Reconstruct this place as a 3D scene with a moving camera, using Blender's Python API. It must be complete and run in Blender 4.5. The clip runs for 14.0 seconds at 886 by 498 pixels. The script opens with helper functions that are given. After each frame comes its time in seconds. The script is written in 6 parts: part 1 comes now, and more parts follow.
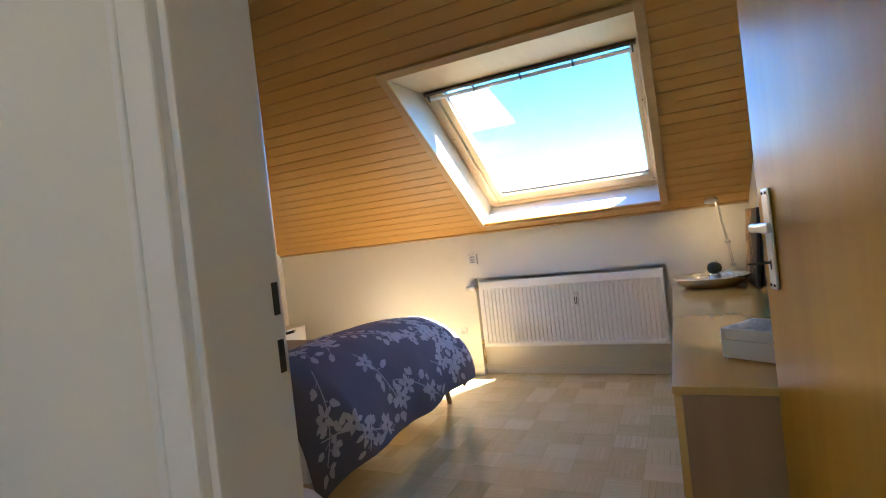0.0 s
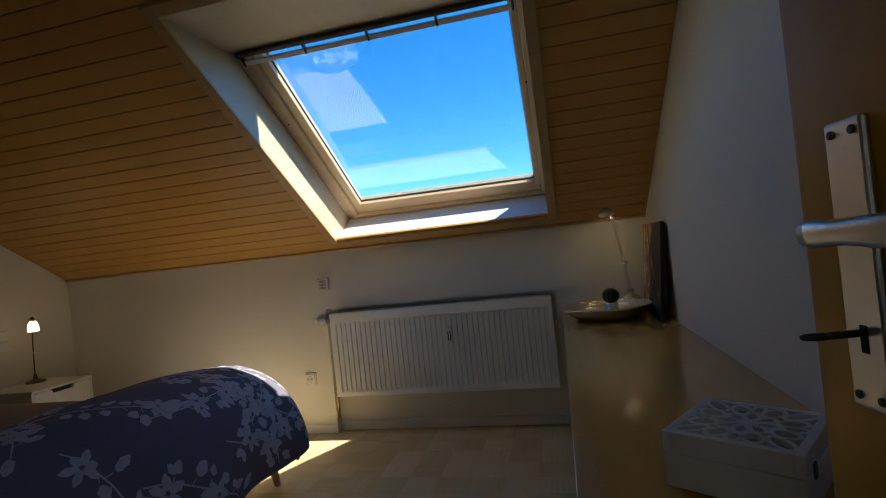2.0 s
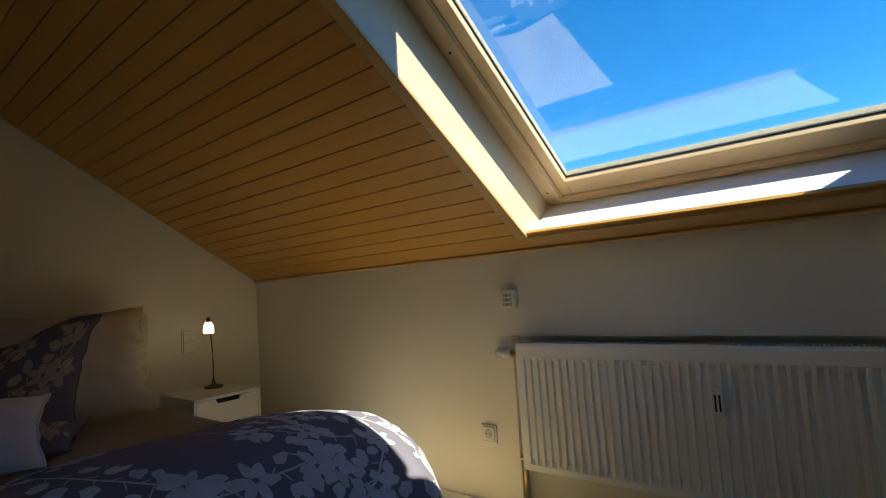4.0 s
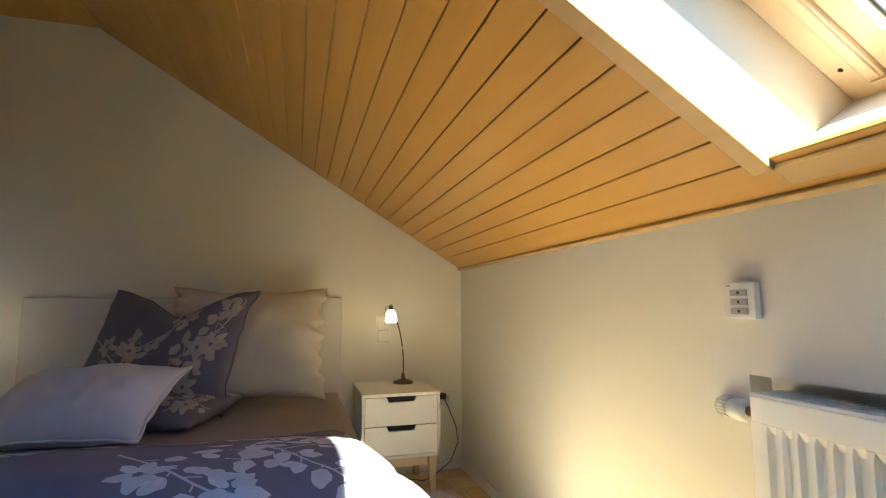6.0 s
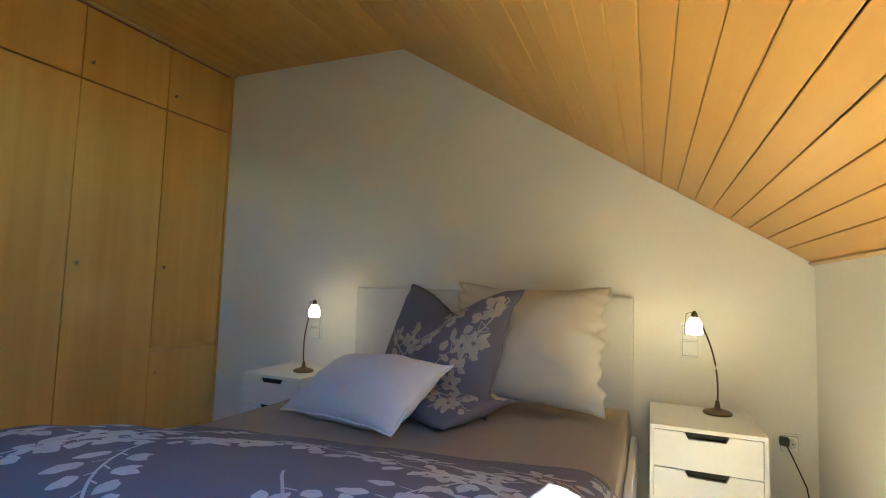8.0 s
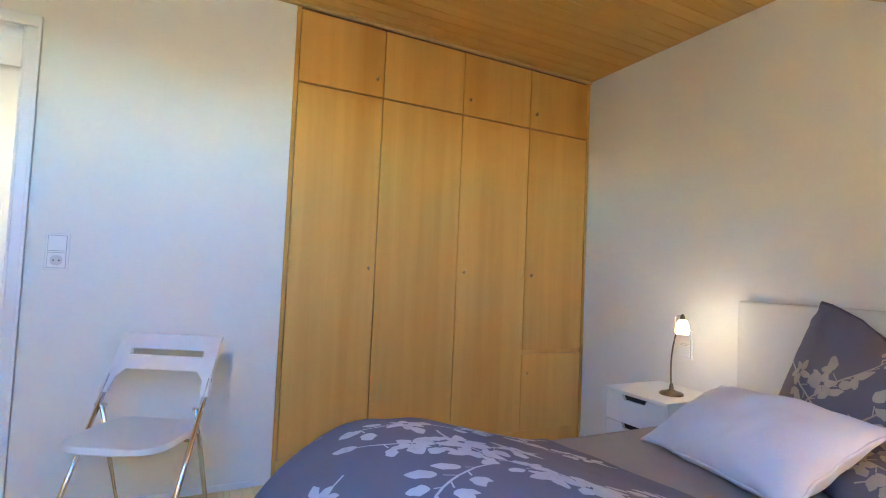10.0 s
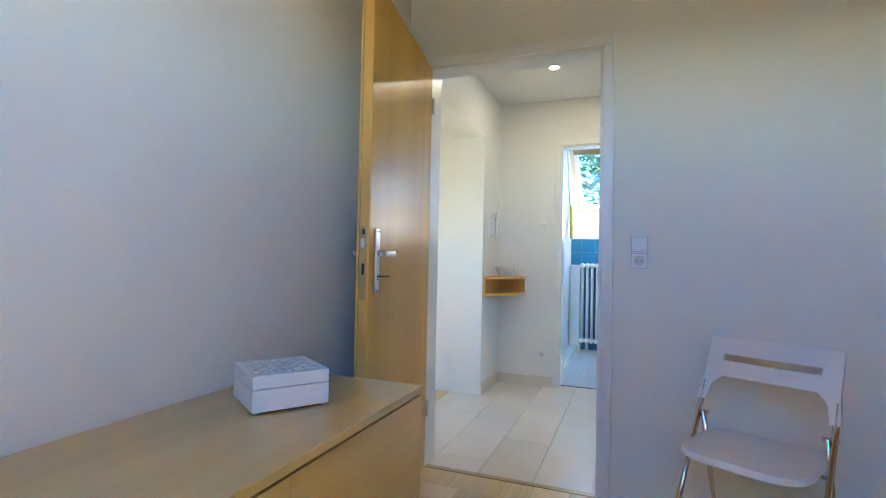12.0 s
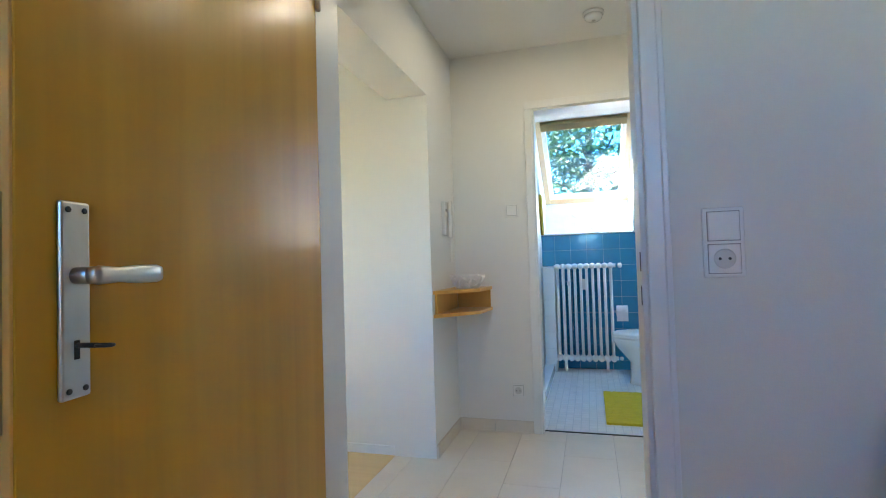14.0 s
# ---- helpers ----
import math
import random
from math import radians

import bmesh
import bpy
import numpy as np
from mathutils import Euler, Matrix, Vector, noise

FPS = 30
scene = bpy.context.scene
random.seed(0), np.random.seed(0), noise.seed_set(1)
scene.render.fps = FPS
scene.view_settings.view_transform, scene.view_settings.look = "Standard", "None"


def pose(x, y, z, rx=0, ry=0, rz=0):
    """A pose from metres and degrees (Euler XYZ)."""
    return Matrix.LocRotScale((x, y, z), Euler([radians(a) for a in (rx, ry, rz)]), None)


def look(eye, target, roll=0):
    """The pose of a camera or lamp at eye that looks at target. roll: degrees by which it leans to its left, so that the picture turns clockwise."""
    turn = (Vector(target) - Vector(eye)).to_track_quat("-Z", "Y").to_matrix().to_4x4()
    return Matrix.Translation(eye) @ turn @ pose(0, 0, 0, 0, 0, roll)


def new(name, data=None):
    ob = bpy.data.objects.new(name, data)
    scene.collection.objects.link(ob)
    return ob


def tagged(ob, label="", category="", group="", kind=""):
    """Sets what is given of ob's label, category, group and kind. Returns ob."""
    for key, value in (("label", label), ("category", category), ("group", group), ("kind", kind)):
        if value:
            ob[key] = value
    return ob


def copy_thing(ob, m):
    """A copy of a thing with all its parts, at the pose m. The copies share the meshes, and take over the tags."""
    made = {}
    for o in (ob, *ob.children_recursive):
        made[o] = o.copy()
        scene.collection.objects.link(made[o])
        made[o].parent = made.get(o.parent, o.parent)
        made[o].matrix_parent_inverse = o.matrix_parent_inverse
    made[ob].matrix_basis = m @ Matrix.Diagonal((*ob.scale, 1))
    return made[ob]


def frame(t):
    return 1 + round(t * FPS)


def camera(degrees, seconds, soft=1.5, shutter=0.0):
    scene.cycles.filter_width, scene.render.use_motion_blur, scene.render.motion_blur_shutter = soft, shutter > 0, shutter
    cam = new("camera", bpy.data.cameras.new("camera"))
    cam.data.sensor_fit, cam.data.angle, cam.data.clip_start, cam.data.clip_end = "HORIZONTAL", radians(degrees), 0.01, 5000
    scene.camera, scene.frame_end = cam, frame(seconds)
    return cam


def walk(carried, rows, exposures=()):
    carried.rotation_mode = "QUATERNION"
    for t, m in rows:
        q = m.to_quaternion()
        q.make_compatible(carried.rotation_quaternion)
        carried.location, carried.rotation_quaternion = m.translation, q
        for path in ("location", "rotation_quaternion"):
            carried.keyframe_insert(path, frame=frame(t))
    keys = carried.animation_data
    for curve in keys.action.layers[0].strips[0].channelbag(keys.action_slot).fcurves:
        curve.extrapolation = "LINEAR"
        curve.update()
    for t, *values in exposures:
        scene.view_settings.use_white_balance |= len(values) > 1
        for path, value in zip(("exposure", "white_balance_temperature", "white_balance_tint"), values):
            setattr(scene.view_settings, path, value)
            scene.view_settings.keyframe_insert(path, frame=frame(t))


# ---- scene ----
cam = camera(83.0, 14.0, soft=1.1)
PATH = [
    (0, (-0.322, -0.517, 1.087), (-1.164, 1.297, 1.075), -6.4),
    (0.5, (-0.402, -0.387, 1.062), (-0.945, 1.537, 1.038), -6.5),
    (1, (-0.418, -0.179, 1.048), (-0.769, 1.790, 1.018), -6.6),
    (1.5, (-0.375, 0.099, 1.048), (-0.785, 2.057, 1.057), -6.3),
    (2, (-0.357, 0.344, 1.064), (-0.802, 2.294, 1.083), -6.1),
    (2.5, (-0.359, 0.578, 1.084), (-0.802, 2.528, 1.125), -5.7),
    (3, (-0.445, 0.819, 1.054), (-1.046, 2.725, 1.133), -5.5),
    (3.5, (-0.562, 1.072, 1.059), (-1.495, 2.837, 1.175), -4.7),
    (4, (-0.676, 1.359, 1.003), (-1.903, 2.929, 1.173), -3.8),
    (6.5, (-1.010, 2.533, 0.946), (-2.990, 2.729, 1.151), 0.6),
    (7, (-1.085, 2.651, 0.962), (-3.067, 2.453, 1.148), 1.4),
    (9.5, (-1.521, 2.639, 1.064), (-2.830, 1.130, 1.171), 2.1),
    (10, (-1.476, 2.578, 1.063), (-2.372, 0.793, 1.156), 2.5),
    (10.5, (-1.358, 2.527, 1.058), (-1.736, 0.565, 1.128), 2.5),
    (11, (-1.195, 2.507, 1.028), (-1.091, 0.511, 1.089), 2.5),
    (11.5, (-1.060, 2.424, 1.026), (-0.569, 0.485, 1.074), 1.9),
    (12, (-0.963, 2.317, 1.035), (-0.247, 0.450, 1.074), 1.2),
    (12.5, (-0.905, 2.131, 1.036), (-0.109, 0.296, 1.068), 0.5),
    (13, (-0.831, 1.820, 1.044), (-0.052, -0.021, 1.091), -0.2),
    (13.5, (-0.770, 1.518, 1.041), (-0.064, -0.353, 1.097), -0.9),
    (14, (-0.700, 1.218, 1.050), (-0.140, -0.701, 1.110), -1.7),
]
EXPOSURE = [(0.0, 4.5, 6900, 12), (0.5, 3.85, 6900, 12), (1.0, 3.15, 6800, 10), (1.5, 2.65, 6800, 9), (2.3, 2.15, 6600, 5), (3.0, 2.02, 6650, 3), (4.2, 2.4, 7000, 0), (6.3, 4.45, 6700, -3), (7.2, 4.75, 6400, -8), (9.4, 5.9, 5850, 0), (10.0, 6.15, 6200, 5), (10.5, 5.95, 6200, 6), (11.0, 5.55, 6100, 4), (11.5, 5.35, 6100, 4), (12.5, 5.15, 6400, 6), (14.0, 4.87, 6450, 5)]
walk(cam, [(t, look(eye, target, roll)) for t, eye, target, roll in PATH], EXPOSURE)

# ---- daylight ----
SUN = Vector((0.79, 0.025, 1.0)).normalized()  # towards the sun
world = bpy.data.worlds.new("sky")
scene.world = world
world.use_nodes = True
wn = world.node_tree
sky = wn.nodes.new("ShaderNodeTexSky")
sky.sky_type = "NISHITA"
sky.sun_disc = False
sky.altitude = 600
sky.air_density, sky.dust_density, sky.ozone_density = 0.65, 0.0, 2.5
sky.sun_elevation = math.asin(SUN.z)
sky.sun_rotation = math.atan2(SUN.x, SUN.y)
wn.nodes["Background"].inputs[1].default_value = 0.115
deep = wn.nodes.new("ShaderNodeHueSaturation")  # the clear, deep blue of the day
deep.inputs["Hue"].default_value, deep.inputs["Saturation"].default_value, deep.inputs["Value"].default_value = 0.497, 1.34, 0.88
wn.links.new(sky.outputs[0], deep.inputs["Color"])
wn.links.new(deep.outputs[0], wn.nodes["Background"].inputs[0])
sun = new("sun", bpy.data.lights.new("sun", "SUN"))
sun.data.energy, sun.data.angle, sun.data.color = 2.25, radians(0.53), (1.0, 0.97, 0.92)
sun.matrix_world = look(SUN * 20, (0, 0, 0))

# ---- materials ----
def mat(name, colour, rough=0.5, metal=0.0, vary=0.06, scale=6.0, bump=0.0, bump_scale=200.0, island=0.0, obj=0.0, coat=0.0):
    """A painted or plain surface: two scales of variation, fine relief."""
    m = bpy.data.materials.new(name)
    m.use_nodes = True
    nt = m.node_tree
    b = nt.nodes["Principled BSDF"]
    b.inputs["Roughness"].default_value, b.inputs["Metallic"].default_value = rough, metal
    b.inputs["Coat Weight"].default_value = coat
    geo = nt.nodes.new("ShaderNodeTexCoord")
    n1, n2 = nt.nodes.new("ShaderNodeTexNoise"), nt.nodes.new("ShaderNodeTexNoise")
    n1.inputs["Scale"].default_value, n2.inputs["Scale"].default_value = scale, scale * 14
    n1.inputs["Detail"].default_value = 4
    for n in (n1, n2):
        nt.links.new(geo.outputs["Object"], n.inputs["Vector"])
    add = nt.nodes.new("ShaderNodeMath")
    add.operation = "MULTIPLY_ADD"
    nt.links.new(n2.outputs[0], add.inputs[0])
    add.inputs[1].default_value = 0.4
    nt.links.new(n1.outputs[0], add.inputs[2])
    last = add.outputs[0]
    for amount, socket in ((island, "isl"), (obj, "obj")):
        if amount:
            src = nt.nodes.new("ShaderNodeNewGeometry").outputs["Random Per Island"] if socket == "isl" else nt.nodes.new("ShaderNodeObjectInfo").outputs["Random"]
            k = nt.nodes.new("ShaderNodeMath")
            k.operation = "MULTIPLY_ADD"
            nt.links.new(src, k.inputs[0])
            k.inputs[1].default_value = amount / max(vary, 0.01)
            nt.links.new(last, k.inputs[2])
            last = k.outputs[0]
    span = 1.4 + (island + obj) / max(vary, 0.01)
    ramp = nt.nodes.new("ShaderNodeMapRange")
    ramp.inputs["From Min"].default_value, ramp.inputs["From Max"].default_value = 0.2, span - 0.2
    tot = vary + island + obj
    ramp.inputs["To Min"].default_value, ramp.inputs["To Max"].default_value = 1 - tot, 1 + tot * 0.6
    nt.links.new(last, ramp.inputs["Value"])
    mul = nt.nodes.new("ShaderNodeVectorMath")
    mul.operation = "SCALE"
    mul.inputs[0].default_value = colour
    nt.links.new(ramp.outputs[0], mul.inputs["Scale"])
    nt.links.new(mul.outputs[0], b.inputs["Base Color"])
    r = nt.nodes.new("ShaderNodeMapRange")
    r.inputs["To Min"].default_value, r.inputs["To Max"].default_value = rough * 0.85, min(1, rough * 1.15)
    nt.links.new(n2.outputs[0], r.inputs["Value"])
    nt.links.new(r.outputs[0], b.inputs["Roughness"])
    if bump:
        n3, bp = nt.nodes.new("ShaderNodeTexNoise"), nt.nodes.new("ShaderNodeBump")
        n3.inputs["Scale"].default_value, n3.inputs["Detail"].default_value = bump_scale, 3
        nt.links.new(geo.outputs["Object"], n3.inputs["Vector"])
        bp.inputs["Distance"].default_value, bp.inputs["Strength"].default_value = bump, 0.6
        nt.links.new(n3.outputs[0], bp.inputs["Height"])
        nt.links.new(bp.outputs[0], b.inputs["Normal"])
    return m


def wood(name, light, dark, axis=2, rough=0.35, grain=1.0, island=0.0, obj=0.0, coat=0.0, broad=0.9, gloss=0.5):
    """Varnished wood with the grain along one axis (0, 1 or 2)."""
    m = bpy.data.materials.new(name)
    m.use_nodes = True
    nt = m.node_tree
    b = nt.nodes["Principled BSDF"]
    tc, mp = nt.nodes.new("ShaderNodeTexCoord"), nt.nodes.new("ShaderNodeMapping")
    mp.inputs["Scale"].default_value = [1.2 if n == axis else 26 for n in range(3)]
    nt.links.new(tc.outputs["Object"], mp.inputs["Vector"])
    vec = mp.outputs[0]
    geo, info = nt.nodes.new("ShaderNodeNewGeometry"), nt.nodes.new("ShaderNodeObjectInfo")
    shift = nt.nodes.new("ShaderNodeVectorMath")
    shift.operation = "ADD"
    rnd = nt.nodes.new("ShaderNodeMath")
    nt.links.new(geo.outputs["Random Per Island"], rnd.inputs[0])
    nt.links.new(info.outputs["Random"], rnd.inputs[1])
    big = nt.nodes.new("ShaderNodeMath")
    big.operation = "MULTIPLY"
    big.inputs[1].default_value = 37.0
    nt.links.new(rnd.outputs[0], big.inputs[0])
    nt.links.new(vec, shift.inputs[0])
    nt.links.new(big.outputs[0], shift.inputs[1])
    n1, n2 = nt.nodes.new("ShaderNodeTexNoise"), nt.nodes.new("ShaderNodeTexNoise")
    n1.inputs["Scale"].default_value, n1.inputs["Detail"].default_value, n1.inputs["Distortion"].default_value = 1.0, 6, 0.6
    n2.inputs["Scale"].default_value, n2.inputs["Detail"].default_value = 0.18, 2
    for n in (n1, n2):
        nt.links.new(shift.outputs[0], n.inputs["Vector"])
    mixf = nt.nodes.new("ShaderNodeMath")
    mixf.operation = "MULTIPLY_ADD"
    nt.links.new(n2.outputs[0], mixf.inputs[0])
    mixf.inputs[1].default_value = broad
    nt.links.new(n1.outputs[0], mixf.inputs[2])
    last, hi = mixf.outputs[0], 0.80 + 0.5 * broad
    for amount, src in ((island, geo.outputs["Random Per Island"]), (obj, info.outputs["Random"])):
        if amount:
            k = nt.nodes.new("ShaderNodeMath")
            k.operation = "MULTIPLY_ADD"
            nt.links.new(src, k.inputs[0])
            k.inputs[1].default_value = amount
            nt.links.new(last, k.inputs[2])
            last, hi = k.outputs[0], hi + amount
    mr = nt.nodes.new("ShaderNodeMapRange")
    mr.inputs["From Min"].default_value, mr.inputs["From Max"].default_value = 0.95 - 0.45 * grain - 0.1, hi + 0.05
    nt.links.new(last, mr.inputs["Value"])
    cr = nt.nodes.new("ShaderNodeMix")
    cr.data_type = "RGBA"
    cr.inputs["A"].default_value, cr.inputs["B"].default_value = (*dark, 1), (*light, 1)
    nt.links.new(mr.outputs[0], cr.inputs["Factor"])
    nt.links.new(cr.outputs["Result"], b.inputs["Base Color"])
    b.inputs["Roughness"].default_value, b.inputs["Coat Weight"].default_value = rough, coat
    b.inputs["Coat Roughness"].default_value = 0.22
    b.inputs["Specular IOR Level"].default_value = gloss
    bp = nt.nodes.new("ShaderNodeBump")
    bp.inputs["Distance"].default_value, bp.inputs["Strength"].default_value = 0.0006, 0.5
    nt.links.new(n1.outputs[0], bp.inputs["Height"])
    nt.links.new(bp.outputs[0], b.inputs["Normal"])
    return m


def glass_mat(name, rough=0.0, tint=(1, 1, 1)):
    """Clear pane: lets light straight through, mirrors by Fresnel."""
    m = bpy.data.materials.new(name)
    m.use_nodes = True
    nt = m.node_tree
    nt.nodes.clear()
    out, mix, tr, gl, lw, pw, ma = (nt.nodes.new(n) for n in ("ShaderNodeOutputMaterial", "ShaderNodeMixShader", "ShaderNodeBsdfTransparent", "ShaderNodeBsdfGlossy", "ShaderNodeLayerWeight", "ShaderNodeMath", "ShaderNodeMath"))
    tr.inputs[0].default_value = (*tint, 1)
    gl.inputs["Roughness"].default_value = rough
    pw.operation, ma.operation = "POWER", "MULTIPLY_ADD"
    pw.inputs[1].default_value = 5.0
    ma.inputs[1].default_value, ma.inputs[2].default_value = 0.9, 0.085
    nt.links.new(lw.outputs["Facing"], pw.inputs[0])
    nt.links.new(pw.outputs[0], ma.inputs[0])
    nt.links.new(ma.outputs[0], mix.inputs[0])
    nt.links.new(tr.outputs[0], mix.inputs[1])
    nt.links.new(gl.outputs[0], mix.inputs[2])
    nt.links.new(mix.outputs[0], out.inputs[0])
    return m


def glow(name, colour, strength):
    m = bpy.data.materials.new(name)
    m.use_nodes = True
    b = m.node_tree.nodes["Principled BSDF"]
    b.inputs["Base Color"].default_value = (0.9, 0.88, 0.82, 1)
    b.inputs["Emission Color"].default_value, b.inputs["Emission Strength"].default_value = (*colour, 1), strength
    b.inputs["Roughness"].default_value = 0.3
    return m


WALL = mat("wall_paint", (0.80, 0.777, 0.71), 0.9, vary=0.03, scale=1.5, bump=0.0007, bump_scale=320)
HALLWALL = mat("hall_paint", (0.80, 0.785, 0.75), 0.9, vary=0.03, scale=1.5, bump=0.0007, bump_scale=320)
WHITE = mat("white_lacquer", (0.80, 0.795, 0.78), 0.32, vary=0.03, scale=3)
RADW = mat("radiator_enamel", (0.91, 0.905, 0.88), 0.35, vary=0.02, scale=3)
PLAST = mat("white_plastic", (0.85, 0.84, 0.81), 0.25, vary=0.02)
BOARD = wood("ceiling_board", (0.62, 0.345, 0.090), (0.51, 0.26, 0.056), 0, 0.42, island=0.35)
TRIM = wood("trim_wood", (0.62, 0.42, 0.20), (0.50, 0.31, 0.13), 0, 0.45)
LINING = wood("lining_laminate", (0.62, 0.515, 0.36), (0.53, 0.43, 0.28), 1, 0.30)
PINE = wood("window_pine", (0.70, 0.54, 0.34), (0.60, 0.43, 0.24), 0, 0.35, coat=0.3)
VENEER = wood("ash_veneer", (0.76, 0.425, 0.115), (0.55, 0.265, 0.055), 2, 0.30, grain=0.25, obj=0.25, coat=0.3, broad=2.6, gloss=0.2)
DOORV = wood("door_veneer", (0.66, 0.350, 0.034), (0.46, 0.222, 0.014), 2, 0.34, grain=0.7, coat=0.3, broad=2.4, gloss=0.12)
DRESSV = wood("dresser_veneer", (0.70, 0.445, 0.135), (0.61, 0.365, 0.10), 1, 0.15, grain=0.15, coat=0.8, broad=1.6)
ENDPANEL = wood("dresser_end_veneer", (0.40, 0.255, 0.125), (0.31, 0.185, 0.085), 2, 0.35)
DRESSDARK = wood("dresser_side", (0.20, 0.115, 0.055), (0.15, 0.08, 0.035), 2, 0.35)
PARQ = wood("parquet", (0.88, 0.69, 0.385), (0.64, 0.45, 0.21), 0, 0.2, grain=0.6, island=0.25, obj=1.35, coat=0.4, gloss=0.25)
PARQ2 = wood("parquet_across", (0.88, 0.69, 0.385), (0.61, 0.42, 0.19), 1, 0.2, grain=0.6, island=0.25, obj=1.35, coat=0.4, gloss=0.25)
SUB = mat("dark_joint", (0.10, 0.065, 0.035), 0.8)
STONE = mat("limestone", (0.76, 0.68, 0.575), 0.22, vary=0.08, scale=5, obj=0.045)
GROUT = mat("grout", (0.50, 0.44, 0.37), 0.9)
METAL = mat("brushed_steel", (0.62, 0.61, 0.58), 0.30, 1.0, vary=0.05, scale=30)
CHROME = mat("chrome", (0.75, 0.75, 0.76), 0.12, 1.0, vary=0.02)
BRASS = mat("old_brass", (0.42, 0.32, 0.16), 0.35, 1.0, vary=0.1, scale=40)
BRONZE = mat("dark_bronze", (0.17, 0.125, 0.085), 0.32, 1.0, vary=0.1, scale=40)
DARK = mat("dark_metal", (0.03, 0.028, 0.025), 0.4)
# near-black painted for the shade inside holes and notches
BLACK = mat("hole_shade_black", (0.012, 0.011, 0.010), 0.7)
SEAL = mat("rubber_seal", (0.05, 0.055, 0.06), 0.6)
PANE = glass_mat("window_glass", tint=(0.84, 0.89, 0.92))   # double glazing, its tint added to dim the sky seen through it


# ---- mesh helpers ----
def box(bm, x0, x1, y0, y1, z0, z1, bevel=0.0, m=None):
    """A box between two corners, its edges rounded by bevel."""
    made = bmesh.ops.create_cube(bm, size=1.0)["verts"]
    for v in made:
        v.co = Vector(((x0 + x1) / 2 + v.co.x * abs(x1 - x0), (y0 + y1) / 2 + v.co.y * abs(y1 - y0), (z0 + z1) / 2 + v.co.z * abs(z1 - z0)))
    if bevel:
        edges = list({e for v in made for e in v.link_edges})
        made = list({v for f in bmesh.ops.bevel(bm, geom=edges, offset=bevel, segments=2, affect="EDGES", profile=0.5)["faces"] for v in f.verts} | {v for v in made if v.is_valid})
    if m is not None:
        bmesh.ops.transform(bm, matrix=m, verts=made)
    return bm


def tube(bm, pts, r, sides=12, closed=False, radii=None):
    """A round bar along a line of points."""
    pts = [Vector(p) for p in pts]
    rings, up = [], Vector((0, 0, 1))
    n = len(pts)
    for i, p in enumerate(pts):
        a = pts[(i + 1) % n] if closed or i < n - 1 else p
        b = pts[i - 1] if closed or i else p
        t = (a - b).normalized()
        s = t.cross(up if abs(t.dot(up)) < 0.95 else Vector((1, 0, 0))).normalized()
        w = s.cross(t)
        rr = radii[i] if radii else r
        rings.append([bm.verts.new(p + rr * (math.cos(k * 2 * math.pi / sides) * s + math.sin(k * 2 * math.pi / sides) * w)) for k in range(sides)])
    for i in range(n if closed else n - 1):
        q0, q1 = rings[i], rings[(i + 1) % n]
        for k in range(sides):
            f = bm.faces.new((q0[k], q0[(k + 1) % sides], q1[(k + 1) % sides], q1[k]))
            f.smooth = True
    if not closed:
        bm.faces.new(rings[0][::-1])
        bm.faces.new(rings[-1])
    return bm


def lathe(bm, profile, sides=24, m=None, smooth=True):
    """A turned body from (radius, height) pairs."""
    rings = []
    for r, z in profile:
        rings.append([bm.verts.new((r * math.cos(k * 2 * math.pi / sides), r * math.sin(k * 2 * math.pi / sides), z)) for k in range(sides)])
    for a, b in zip(rings, rings[1:]):
        for k in range(sides):
            f = bm.faces.new((a[k], a[(k + 1) % sides], b[(k + 1) % sides], b[k]))
            f.smooth = smooth
    bm.faces.new(rings[0][::-1])
    bm.faces.new(rings[-1])
    if m is not None:
        bmesh.ops.transform(bm, matrix=m, verts=[v for ring in rings for v in ring])
    return bm


def finish(bm, name, material, smooth=False):
    bmesh.ops.recalc_face_normals(bm, faces=bm.faces[:])
    me = bpy.data.meshes.new(name)
    bm.to_mesh(me)
    bm.free()
    me.materials.append(material)
    if smooth:
        me.polygons.foreach_set("use_smooth", [True] * len(me.polygons))
    return me


def part(name, bm, material, parent, label="", smooth=False):
    """Links a bmesh as one mesh object under a thing or a part."""
    ob = new(name, finish(bm, name, material, smooth))
    ob.parent = parent
    if label:
        ob["label"] = label
    return ob


def solid(name, bm, material, label="", category="", kind="", group="", smooth=False):
    """A top-level thing that is one mesh."""
    return tagged(new(name, finish(bm, name, material, smooth)), label, category, group, kind)


def thing(name, place, label, category, group="", kind="", turn=0):
    ob = new(name)
    ob.matrix_basis = pose(*place, 0, 0, turn)
    ob.empty_display_size = 0.1
    return tagged(ob, label, category, group, kind)


B = bmesh.new

# ---- the bedroom's shell ----
XL, XR, YK, ZC, ZK, YB = -3.845, 0.13, 3.29, 2.40, 1.155, 1.298
RUN, DROP = YK - YB, ZC - ZK
SLEN = math.hypot(RUN, DROP)
SD = Vector((0, RUN / SLEN, -DROP / SLEN))   # down the slope
SN = Vector((0, DROP / SLEN, RUN / SLEN))    # out of the roof
S0 = Vector((0, YB, ZC))
SLOPE = Matrix(((1, 0, 0, 0), (0, SD.y, SN.y, YB), (0, SD.z, SN.z, ZC), (0, 0, 0, 1)))  # x, down the slope, out of the roof

floor = solid("floor", box(B(), XL - 0.15, XR + 0.15, -0.13, YK + 0.3, -0.2, -0.012), SUB, "dark subfloor under the oak mosaic parquet", "floor", "structure")

